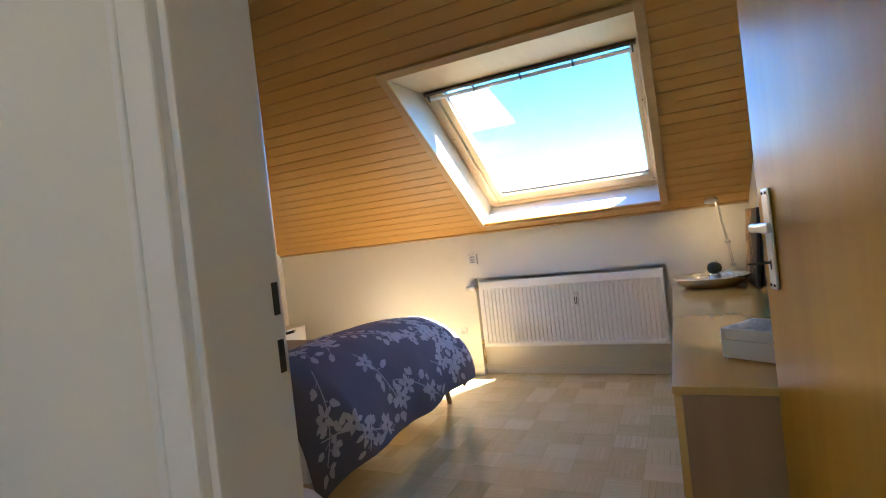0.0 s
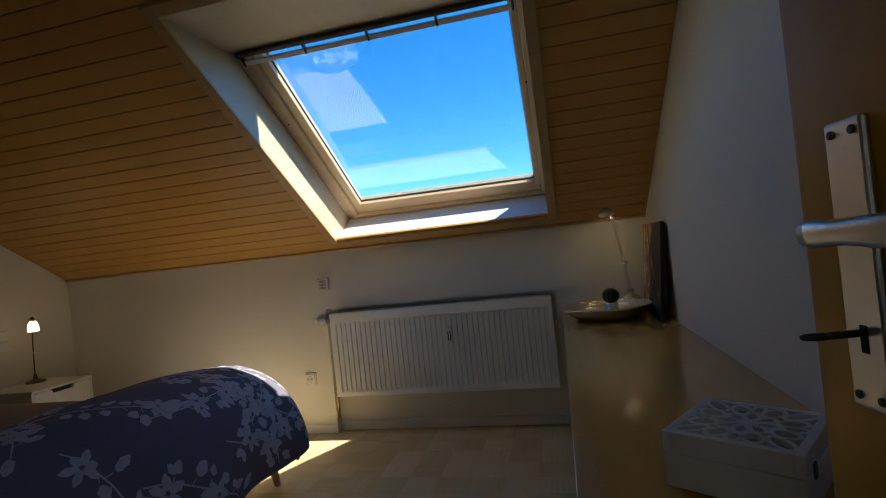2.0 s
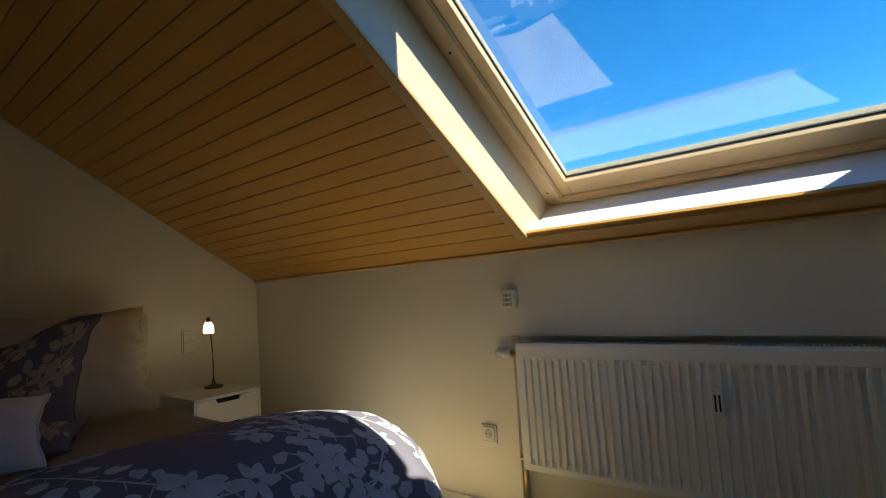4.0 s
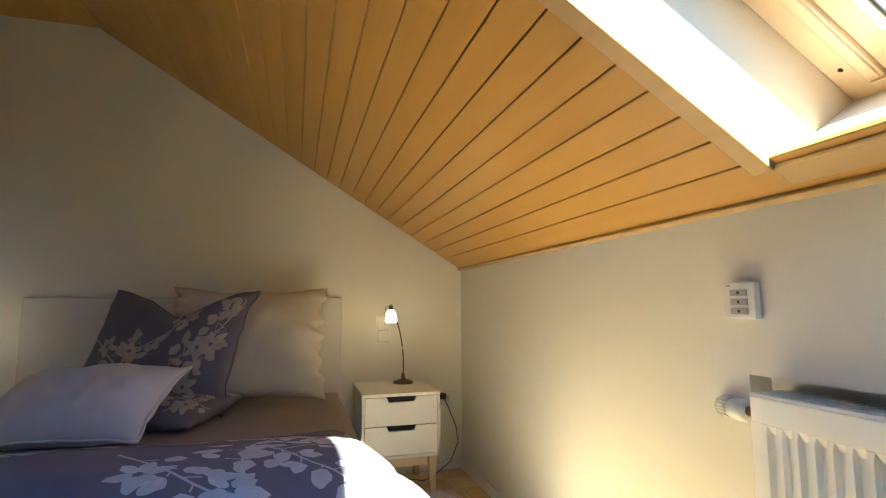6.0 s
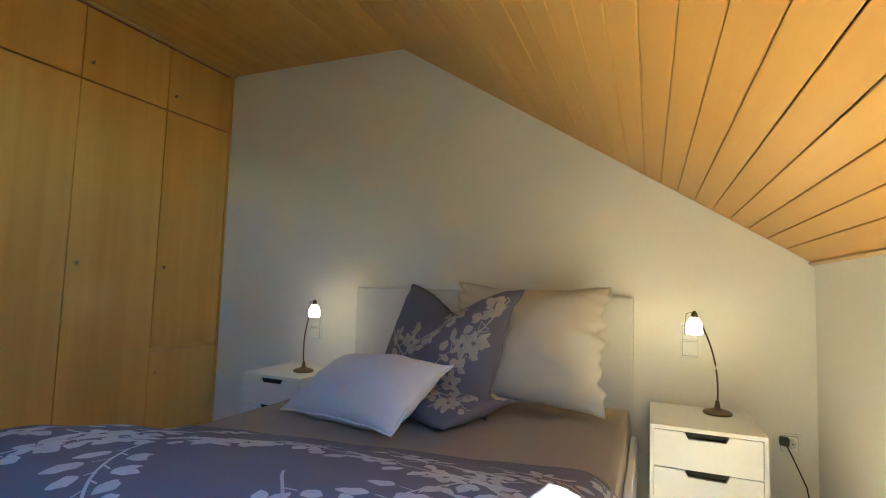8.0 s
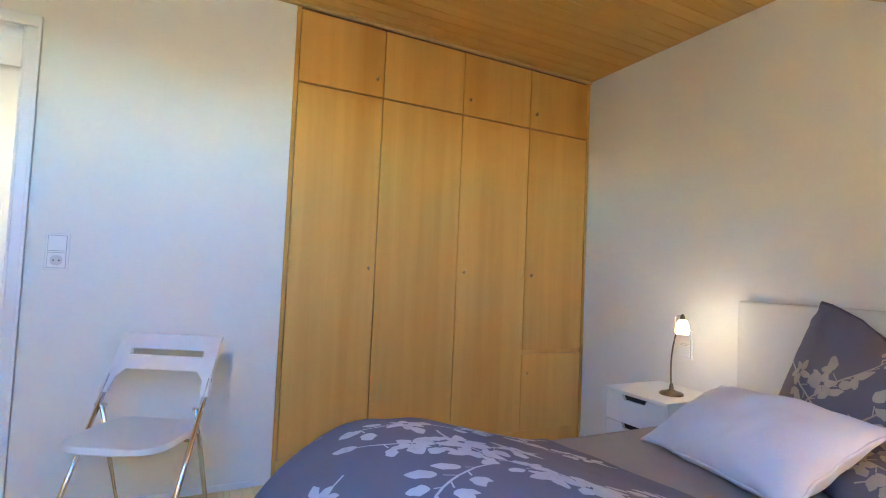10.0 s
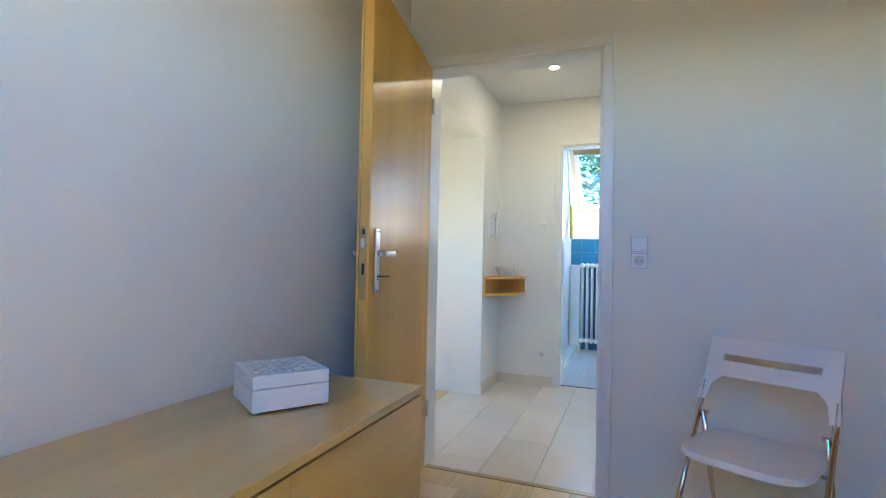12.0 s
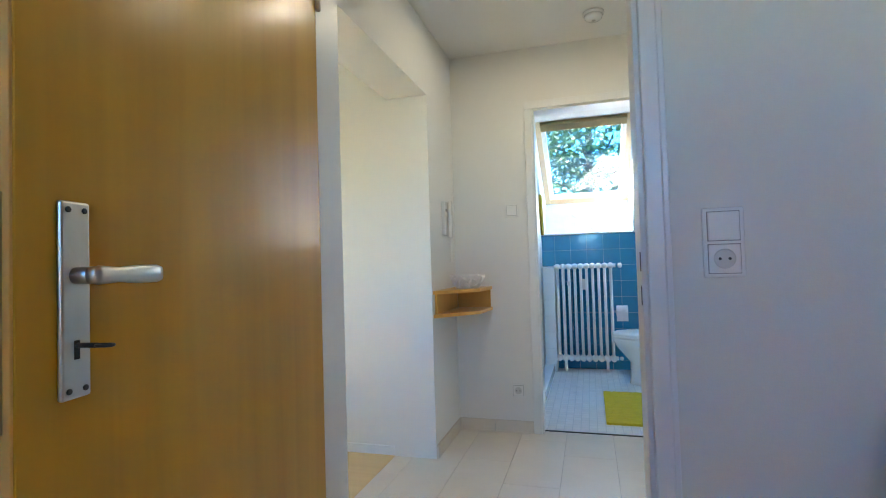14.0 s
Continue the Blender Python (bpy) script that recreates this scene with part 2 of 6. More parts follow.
NX0, NX1, NZ1 = -1.835, -0.398, 0.792
bm = B()
box(bm, XL - 0.15, NX0, YK, YK + 0.4, -0.1, ZK + 0.02)
box(bm, NX1, XR + 0.25, YK, YK + 0.4, -0.1, ZK + 0.02)
box(bm, NX0, NX1, YK, YK + 0.4, NZ1, ZK + 0.02)
box(bm, NX0, NX1, YK + 0.06, YK + 0.4, -0.1, NZ1)
solid("wall_knee", bm, WALL, "cream painted knee wall with a radiator recess", "wall", "structure")


def gable(name, x0, x1, label):
    """A gable wall that follows the room's section."""
    bm = B()
    prof = [(-0.75, -0.1), (YK + 0.1, -0.1), (YK + 0.1, ZK + 0.1), (YB + 0.05, ZC + 0.12), (-0.75, ZC + 0.12)]
    a, b = ([bm.verts.new((x, y, z)) for y, z in prof] for x in (x0, x1))
    bm.faces.new(a)
    bm.faces.new(b[::-1])
    for i in range(len(prof)):
        j = (i + 1) % len(prof)
        bm.faces.new((a[i], b[i], b[j], a[j]))
    return solid(name, bm, WALL, label, "wall", "structure")


gable("wall_gable", XL - 0.15, XL, "cream painted gable wall behind the bed")
bm = B()
prof = [(-0.12, -0.1), (YK + 0.1, -0.1), (YK + 0.1, ZK + 0.1), (YB + 0.05, ZC + 0.12), (-0.12, ZC + 0.12)]
a, b = ([bm.verts.new((x, y, z)) for y, z in prof] for x in (XR, XR + 0.24))
bm.faces.new(a), bm.faces.new(b[::-1])
for i in range(5):
    bm.faces.new((a[i], b[i], b[(i + 1) % 5], a[(i + 1) % 5]))
solid("wall_side", bm, WALL, "white painted side wall beside the dresser", "wall", "structure")

WX, DX0, DX1, DZ = -1.885, -0.84, 0.028, 2.008   # wardrobe edge, door hole
bm = B()
box(bm, WX, DX0, -0.12, 0, -0.1, ZC + 0.1)
box(bm, DX1, XR, -0.12, 0, -0.1, ZC + 0.1)
box(bm, DX0, DX1, -0.12, 0, DZ, ZC + 0.1)
solid("wall_door", bm, WALL, "white painted wall round the bedroom door", "wall", "structure")
bm = B()
box(bm, XL, WX, -0.75, -0.62, -0.1, ZC + 0.1)
box(bm, WX, WX + 0.1, -0.75, -0.12, -0.1, ZC + 0.1)
solid("wall_recess", bm, WALL, "plain wall closing the wardrobe recess", "wall", "structure")

# skylight hole in the slope: x, and along the slope
OX0, OX1, OS0, OS1 = -1.668, -0.388, 0.70, 2.250
PITCH = 0.083
bm = B()
rng = random.Random(4)


def board(bm, m, x0, x1, s0, s1, n0=0.0, n1=0.014):
    g = 0.0014
    pr = [(s0 + g, n1), (s0 + g, n0 + 0.002), (s0 + g + 0.002, n0), (s1 - g - 0.002, n0), (s1 - g, n0 + 0.002), (s1 - g, n1)]
    a, b = ([bm.verts.new(m @ Vector((x, s, n))) for s, n in pr] for x in (x0, x1))
    bm.faces.new(a), bm.faces.new(b[::-1])
    for i in range(6):
        bm.faces.new((a[i], b[i], b[(i + 1) % 6], a[(i + 1) % 6]))


board(bm, SLOPE, XL, XR, 2.228, SLEN)
s = 2.228
while s > 0.0:
    lo = max(s - PITCH, 0.0)
    if s > OS0 - 0.02 and lo < OS1 - 0.01:
        board(bm, SLOPE, XL, OX0 - 0.02, lo, s)
        board(bm, SLOPE, OX1 + 0.02, XR, lo, s)
        if lo < OS0 - 0.01:
            board(bm, SLOPE, OX0 - 0.02, OX1 + 0.02, lo, OS0 - 0.015)
        if s > OS1 + 0.012:
            board(bm, SLOPE, OX0 - 0.02, OX1 + 0.02, max(lo, OS1 + 0.008), s)
    else:
        board(bm, SLOPE, XL, XR, lo, s)
    s -= PITCH
FLAT = Matrix.Translation((0, 0, ZC))
y = YB
while y > 0.0:
    board(bm, FLAT, XL, XR, max(y - PITCH, 0.0), y)
    y -= PITCH
solid("ceiling", bm, BOARD, "honey coloured tongue and groove wooden board ceiling", "ceiling", "structure")

# roof over the boards, with the hole left open
bm = B()
box(bm, XL - 0.15, OX0 - 0.03, -0.3, SLEN + 0.4, 0.02, 0.26, m=SLOPE)
box(bm, OX1 + 0.03, XR + 0.24, -0.3, SLEN + 0.4, 0.02, 0.26, m=SLOPE)
box(bm, OX0 - 0.03, OX1 + 0.03, -0.3, OS0 - 0.02, 0.02, 0.10, m=SLOPE)
box(bm, OX0 - 0.03, OX1 + 0.03, OS1 + 0.16, SLEN + 0.4, 0.02, 0.26, m=SLOPE)
box(bm, OX0 - 0.03, OX1 + 0.03, -0.3, OS0 + 0.03, 0.19, 0.26, m=SLOPE)
box(bm, XL - 0.15, XR + 0.24, -0.75, YB + 0.1, ZC + 0.02, ZC + 0.25)
solid("roof", bm, SUB, "roof build-up above the boarded ceiling", "roof", "structure")


# ---- skylight ----
FS0, FS1, FN = 1.0, 2.395, 0.245   # window frame along the slope and its depth


def quadslab(bm, pts, thick):
    """A slab over four points, thickened away from its first face."""
    p = [Vector(q) for q in pts]
    n = (p[1] - p[0]).cross(p[3] - p[0]).normalized() * thick
    a, b = [bm.verts.new(q) for q in p], [bm.verts.new(q + n) for q in p]
    bm.faces.new(a), bm.faces.new(b[::-1])
    for i in range(4):
        bm.faces.new((a[i], b[i], b[(i + 1) % 4], a[(i + 1) % 4]))


def on(x, s, n):
    return SLOPE @ Vector((x, s, n))


skylight = thing("window_1", on((OX0 + OX1) / 2, OS1, 0), "pine roof window in a deep splayed reveal, a blind cassette at its top", "roof window", kind="structure")
inv = skylight.matrix_basis.inverted()


def spart(name, bm, material, parent=None, label="", smooth=False):
    bmesh.ops.transform(bm, matrix=inv, verts=bm.verts)
    return part(name, bm, material, parent or skylight, label, smooth)


bm = B()
quadslab(bm, [on(OX0, OS0, 0), on(OX0, OS1, 0), on(OX0, FS1, FN + 0.08), on(OX0, FS0, FN + 0.08)], -0.018)
spart("reveal", bm, LINING)
bm = B()
quadslab(bm, [on(OX1, OS0, 0), on(OX1, OS1, 0), on(OX1, FS1, FN + 0.08), on(OX1, FS0, FN + 0.08)], 0.018)
spart("reveal", bm, LINING)
bm = B()
quadslab(bm, [on(OX0, OS0, 0), on(OX1, OS0, 0), on(OX1, FS0 + 0.045, FN - 0.010), on(OX0, FS0 + 0.045, FN - 0.010)], 0.008)
spart("reveal", bm, LINING)
bm = B()
quadslab(bm, [on(OX0, OS1, 0), on(OX1, OS1, 0), on(OX1, FS1, FN + 0.08), on(OX0, FS1, FN + 0.08)], -0.018)
spart("reveal", bm, WHITE, None, "white lower reveal")
# trim round the opening
T = 0.045
for x0, x1, s0, s1 in ((OX0 - T, OX0 + 0.002, OS0 - T, OS1 + 0.006), (OX1 - 0.002, OX1 + T, OS0 - T, OS1 + 0.006), (OX0 + 0.002, OX1 - 0.002, OS0 - T, OS0 + 0.002), (OX0 + 0.002, OX1 - 0.002, OS1 - 0.002, OS1 + 0.05)):
    spart("trim", box(B(), x0, x1, s0, s1, -0.013, 0.002, 0.003, SLOPE), TRIM)
# outer frame and sash
GX0, GX1, GS0, GS1 = OX0 + 0.125, OX1 - 0.058, FS0 + 0.060, 2.240   # the clear glass
FR = (OX0 + 0.0005, OX1 - 0.0005, FS0, FS1 - 0.0005)
SA = (OX0 + 0.078, OX1 - 0.028, FS0 + 0.022, 2.322)
for tag, (x0, x1, s0, s1), (a0, a1, b0, b1), n0, n1 in (("frame", FR, SA, FN, FN + 0.09), ("sash", (SA[0] + 0.0005, SA[1] - 0.0005, SA[2] + 0.0005, SA[3] - 0.0005), (GX0, GX1, GS0, GS1), FN + 0.010, FN + 0.075)):
    for a, b, c, d in ((x0, a0, s0, s1), (a1, x1, s0, s1), (a0, a1, s0, b0), (a0, a1, b1, s1)):
        spart(tag, box(B(), a, b, c, d, n0, n1, 0.004, SLOPE), PINE)
# a moulded step along the frame, and the dark rubber seal round the glass
for a, b, c, d in ((SA[0] - 0.026, SA[0] - 0.004, FS0 + 0.12, SA[3]), (SA[0] - 0.026, SA[1] + 0.004, SA[3] + 0.004, SA[3] + 0.026)):
    spart("stop_moulding", box(B(), a, b, c, d, FN - 0.008, FN + 0.004, 0.003, SLOPE), PINE)
for a, b, c, d in ((GX0, GX0 + 0.005, GS0, GS1), (GX1 - 0.005, GX1, GS0, GS1), (GX0 + 0.005, GX1 - 0.005, GS1 - 0.005, GS1)):
    spart("seal", box(B(), a, b, c, d, FN + 0.038, FN + 0.0455, 0.001, SLOPE), SEAL)
g = spart("pane", box(B(), GX0, GX1, GS0, GS1, FN + 0.046, FN + 0.05, 0, SLOPE), PANE)
g.visible_shadow = False
ALU = mat("blind_aluminium", (0.10, 0.075, 0.055), 0.4, vary=0.04)
blind = spart("blind_cassette", box(B(), OX0 + 0.02, OX1 - 0.02, FS0 + 0.0455, FS0 + 0.066, FN - 0.030, FN + 0.010, 0.004, SLOPE), ALU)
bar = spart("handle_bar", box(B(), OX0 + 0.03, OX1 - 0.03, FS0 + 0.088, FS0 + 0.110, FN - 0.03, FN - 0.014, 0.004, SLOPE), PLAST, blind, "pale aluminium bar")
for x in (OX0 + 0.04, OX0 + 0.34, OX0 + 0.63, OX0 + 0.93, OX1 - 0.04):
    spart("bracket", box(B(), x - 0.005, x + 0.005, FS0 + 0.065, FS0 + 0.11, FN - 0.033, FN - 0.010, 0.002, SLOPE), DARK, blind)
# added box behind the bar: cuts the sun off at the glass top
spart("sun_blocker_box", box(B(), OX0 - 0.02, OX1 + 0.02, FS0 - 0.12, FS0 + 0.115, FN + 0.095, FN + 0.20, 0.01, SLOPE), PLAST, None, "pale box added outside to set the sunlight's upper edge")
for x in (OX0 + 0.03, OX1 - 0.03):
    for s_ in (FS1 - 0.12, FS0 + 0.5):
        spart("screw", lathe(B(), [(0.005, -0.002), (0.005, 0.003)], 10, SLOPE @ pose(x, s_, FN + 0.001)), DARK)

# ---- door frame of the bedroom, and the open door ----
frame_1 = thing("door_frame", (-0.406, 0, 0), "white lacquered wooden door frame with profiled casing", "door frame", kind="structure")


def at_parent(ob, parent):
    ob.parent = parent
    ob.matrix_parent_inverse = parent.matrix_basis.inverted()
    return ob


def wpart(name, bm, material, parent, label="", smooth=False):
    """A part whose mesh is given in the world's metres."""
    root = parent
    m = parent.matrix_basis.copy()
    while root.parent:
        root = root.parent
        m = root.matrix_basis @ m
    bmesh.ops.transform(bm, matrix=m.inverted(), verts=bm.verts)
    return part(name, bm, material, parent, label, smooth)


IX0, IX1, IZ = -0.812, 0.0, 1.982
for x0, x1 in ((DX0, IX0), (IX1, DX1)):
    wpart("jamb", box(B(), x0 + 0.001, x1, -0.125, 0.004, 0, DZ - 0.001, 0.002), WHITE, frame_1)
wpart("lintel", box(B(), IX0, IX1, -0.125, 0.004, IZ, DZ - 0.001, 0.002), WHITE, frame_1)
for y0, y1, w in ((0.001, 0.020, 0.062), (-0.141, -0.121, 0.075)):
    for x0, x1 in ((IX0 - w, IX0 - 0.012), (IX1 + 0.012, min(IX1 + w, XR - 0.002))):
        wpart("casing", box(B(), x0, x1, y0, y1, 0, IZ + 0.012, 0.004), WHITE, frame_1)
        wpart("bead", box(B(), (x0 if x0 < -0.5 else x1 - 0.014), (x0 + 0.014 if x0 < -0.5 else x1), y0 - 0.004 if y0 < 0 else y0 + 0.002, y1 + (0.004 if y1 > 0 else -0.002), 0, IZ + 0.012, 0.003), WHITE, frame_1)
    wpart("casing", box(B(), IX0 - w, min(IX1 + w, XR - 0.002), y0, y1, IZ + 0.012, IZ + w, 0.004), WHITE, frame_1)
# strike plates in the jamb's rebate
for z0, z1 in ((1.020, 1.064), (0.943, 0.987)):
    wpart("strike_plate", box(B(), IX0 - 0.002, IX0 + 0.0015, -0.0125, -0.002, z0, z1, 0.0005), DARK, frame_1, "dark strike plate")
wpart("threshold", box(B(), IX0, IX1, -0.034, -0.002, -0.011, 0.003, 0.001), BRASS, frame_1, "narrow worn brass threshold strip")

door = thing("door_1", (-0.004, 0.012, 0.006), "open ash-veneered flush door with steel lever handle and key", "door", kind="structure", turn=90 + 9.2)
# in the leaf's own axes: x along the leaf from the hinge, y out of the face towards the room (left of travel)
LW = 0.852
part("leaf", box(B(), 0, LW, -0.04, 0.0, 0, 1.978, 0.002), DOORV, door)
part("edge_band", box(B(), LW, LW + 0.004, -0.039, -0.001, 0, 1.978, 0.001), VENEER, door)
HX, HZ = LW - 0.066, 1.076
LZ, KZ = HZ - 0.033, HZ - 0.112
plate = part("handle_plate", box(B(), HX - 0.02, HX + 0.02, 0.001, 0.008, HZ - 0.172, HZ + 0.052, 0.003), METAL, door, "brushed steel long plate")
plate2 = part("handle_plate", box(B(), HX - 0.02, HX + 0.02, -0.048, -0.041, HZ - 0.172, HZ + 0.052, 0.003), METAL, door, "brushed steel long plate")
for side, pl in ((1, plate), (-1, plate2)):
    y0 = 0.008 if side > 0 else -0.048
    bm = B()
    tube(bm, [(HX, y0, LZ), (HX, y0 + side * 0.022, LZ)], 0.010)
    yc = y0 + side * 0.028
    prof = [(0.012, 0.009, 0.006), (0.0, 0.011, 0.007), (-0.03, 0.009, 0.006), (-0.06, 0.0115, 0.0055), (-0.095, 0.0115, 0.005), (-0.104, 0.009, 0.003)]
    rings = [[bm.verts.new((HX + dx, yc + t * math.cos(k * math.pi / 8), LZ + h * math.copysign(abs(math.sin(k * math.pi / 8)) ** 0.6, math.sin(k * math.pi / 8)))) for k in range(16)] for dx, h, t in prof]
    for r0, r1 in zip(rings, rings[1:]):
        for k in range(16):
            bm.faces.new((r0[k], r0[(k + 1) % 16], r1[(k + 1) % 16], r1[k]))
    bm.faces.new(rings[0][::-1]), bm.faces.new(rings[-1])
    part("lever", bm, METAL, pl, smooth=True)
    for z in (HZ + 0.042, HZ - 0.162):
        for x in (HX - 0.011, HX + 0.011):
            part("screw", lathe(B(), [(0.0035, 0), (0.0035, 0.0016), (0.002, 0.0024)], 10, pose(x, y0, z, -90 * side, 0, 0)), DARK, pl)
bm = B()
tube(bm, [(HX, 0.008, KZ), (HX, 0.034, KZ)], 0.003)
tube(bm, [(HX - 0.006 * math.sin(a), 0.043 + 0.010 * math.cos(a), KZ) for a in np.linspace(0, 2 * math.pi, 14, endpoint=False)], 0.0019, 8, closed=True)
part("key", bm, DARK, plate, "dark iron key in the lock", smooth=True)
part("keyhole", box(B(), HX - 0.004, HX + 0.004, 0.006, 0.0088, KZ - 0.016, KZ + 0.006, 0.001), BLACK, plate)
part("rebate_lip", box(B(), LW + 0.0035, LW + 0.015, -0.0395, -0.0325, 0, 1.978, 0.001), VENEER, door)
fore = part("lock_forend", box(B(), LW + 0.0035, LW + 0.0065, -0.031, -0.009, HZ - 0.19, HZ + 0.055, 0.001), BRASS, door, "worn brass lock plate in the door's edge")
part("latch", box(B(), LW + 0.006, LW + 0.018, -0.026, -0.013, HZ - 0.016, HZ + 0.016, 0.002), METAL, fore)
part("bolt_hole", box(B(), LW + 0.0055, LW + 0.007, -0.024, -0.015, HZ - 0.105, HZ - 0.068, 0.0005), BLACK, fore)
part("bolt_hole", box(B(), LW + 0.0055, LW + 0.007, -0.024, -0.015, HZ + 0.028, HZ + 0.046, 0.0005), BLACK, fore)
for z in (0.25, 1.75):
    part("hinge", lathe(B(), [(0.007, 0), (0.007, 0.08)], 12, pose(-0.004, 0.006, z)), METAL, door)

# ---- hall ----
HY, HZC = -1.90, 2.38
solid("floor_hall", box(B(), -1.7, 0.37, HY - 0.06, -0.035, -0.2, -0.006), GROUT, "grey joints of the pale stone hall floor", "floor", "structure")
solid("ceiling_hall", box(B(), -1.8, 0.4, HY - 0.12, -0.12, HZC, HZC + 0.15), HALLWALL, "white painted hall ceiling", "ceiling", "structure")
BX0, BX1 = -1.25, -0.398   # bathroom door hole
bm = B()
box(bm, BX1 + 0.03, XR + 0.24, HY - 0.12, HY, -0.1, HZC)
box(bm, -1.8, BX0 - 0.03, HY - 0.12, HY, -0.1, HZC)
box(bm, BX0 - 0.03, BX1 + 0.03, HY - 0.12, HY, 2.012, HZC)
solid("wall_hall_back", bm, HALLWALL, "white painted hall wall beside the bathroom door", "wall", "structure")
OY0, OY1, OZ = -1.385, -0.30, 1.985
bm = B()
box(bm, XR, XR + 0.24, HY, OY0, -0.1, HZC)
box(bm, XR, XR + 0.24, OY1, -0.12, -0.1, HZC)
box(bm, XR, XR + 0.24, OY0, OY1, OZ, HZC)
solid("wall_hall_side", bm, HALLWALL, "white hall wall with a wide doorless opening", "wall", "structure")
solid("wall_hall_far", box(B(), -1.8, -1.7, HY - 0.12, -0.12, -0.1, HZC), HALLWALL, "white painted end wall of the hall", "wall", "structure")

# the room beyond the hall's opening; an unseen window hole is added to light it
bm = B()
box(bm, 2.4, 2.5, OY0 - 0.012, -0.25, -0.1, HZC)
box(bm, 2.4, 2.5, 0.75, 1.2, -0.1, HZC)
box(bm, 2.4, 2.5, -0.25, 0.75, -0.1, 0.90)
box(bm, 2.4, 2.5, -0.25, 0.75, 1.65, HZC)
box(bm, XR + 0.241, 2.4, OY0 - 0.115, OY0 - 0.012, -0.1, HZC)
box(bm, XR + 0.241, 2.5, 1.2, 1.3, -0.1, HZC)
solid("wall_side_room", bm, HALLWALL, "pale walls of the next room round an added, unseen opening for daylight", "wall", "structure")
solid("floor_side_room", box(B(), XR + 0.2405, 2.5, OY0 - 0.115, 1.3, -0.2, 0.0), PARQ, "oak parquet of the next room", "floor", "structure")
solid("ceiling_side_room", box(B(), XR + 0.2405, 2.6, OY0 - 0.2, 1.4, HZC, HZC + 0.1), HALLWALL, "white ceiling of the next room", "ceiling", "structure")

# ---- bathroom shell ----
BY = -3.85
TX0, TX1 = -2.2, -0.26
MOS = mat("mosaic_white", (0.74, 0.76, 0.76), 0.3, vary=0.04, island=0.06)
BLUE = mat("tile_blue", (0.035, 0.25, 0.43), 0.12, vary=0.12, scale=12, obj=0.10, coat=0.3)
TILEW = mat("tile_white", (0.78, 0.79, 0.78), 0.15, vary=0.03, obj=0.03)
GROUTB = mat("grout_pale", (0.62, 0.66, 0.68), 0.9)
solid("floor_bath", box(B(), TX0, TX1 + 0.1, BY - 0.1, HY - 0.061, -0.2, -0.004), GROUTB, "pale joints of the white bathroom mosaic", "floor", "structure")
bm = B()
box(bm, TX0, TX1 + 0.2, BY - 0.45, BY - 0.012, -0.1, 1.05)
box(bm, TX0, TX1 + 0.2, BY - 0.45, BY - 0.012, 1.05, 1.30)
box(bm, TX1 + 0.012, TX1 + 0.1, BY, HY - 0.121, -0.1, 2.6)
box(bm, TX0 - 0.1, TX0, BY - 0.2, HY - 0.121, -0.1, 2.6)
solid("wall_bath", bm, GROUTB, "bathroom walls behind the tiles", "wall", "structure")
# roof of the bathroom, falling away from the hall
BW0, BW1 = -1.10, -0.272          # roof window, x
BP0, BP1 = Vector((0, -3.22, 2.28)), Vector((0, -4.22, 1.65))
bd = (BP1 - BP0).normalized()
bn = Vector((0, bd.z, -bd.y))
if bn.z < 0:
    bn = -bn
BLEN = (BP1 - BP0).length
BSL = Matrix(((-1, 0, 0, 0), (0, bd.y, bn.y, BP0.y), (0, bd.z, bn.z, BP0.z), (0, 0, 0, 1)))
bm = B()
box(bm, -(TX1 + 0.2), -(BW1 + 0.02), -0.5, BLEN + 0.5, -0.2, 0.06, m=BSL)
box(bm, -(BW0 - 0.02), -TX0, -0.5, BLEN + 0.5, -0.2, 0.06, m=BSL)
box(bm, TX0, TX1 + 0.2, -3.22, HY - 0.1, 2.27, 2.4)
solid("ceiling_bath", bm, HALLWALL, "white bathroom ceiling under the roof", "ceiling", "structure")
bathwin = thing("window_2", (-0.66, BP1.y, BP1.z), "pine roof window with white reveal above blue tiles", "roof window", kind="structure")
for s0, s1, a, b in ((0, BLEN, BW0, BW0 + 0.05), (0, BLEN, BW1 - 0.05, BW1), (0, 0.06, BW0 + 0.05, BW1 - 0.05), (BLEN - 0.06, BLEN, BW0 + 0.05, BW1 - 0.05)):
    wpart("frame", box(B(), -b, -a, s0, s1, 0.0, 0.06, 0.004, BSL), PINE, bathwin)
for s0, s1, a, b in ((0.06, BLEN - 0.06, BW0 + 0.05, BW0 + 0.09), (0.06, BLEN - 0.06, BW1 - 0.09, BW1 - 0.05), (0.06, 0.10, BW0 + 0.09, BW1 - 0.09), (BLEN - 0.10, BLEN - 0.06, BW0 + 0.09, BW1 - 0.09)):
    wpart("sash", box(B(), -b, -a, s0, s1, 0.01, 0.05, 0.004, BSL), WHITE, bathwin)
g = wpart("pane", box(B(), -(BW1 - 0.09), -(BW0 + 0.09), 0.10, BLEN - 0.10, 0.028, 0.032, 0, BSL), PANE, bathwin)
g.visible_shadow = False
wpart("blind", box(B(), -(BW1 - 0.05), -(BW0 + 0.05), 0.02, 0.10, -0.04, 0.005, 0.008, BSL), BRASS, bathwin, "brown rolled-up blind")
bm = B()
quadslab(bm, [(BW0, BP1.y, BP1.z), (BW1, BP1.y, BP1.z), (BW1, BY - 0.09, 1.30), (BW0, BY - 0.09, 1.30)], -0.02)
wpart("reveal", bm, WHITE, bathwin)
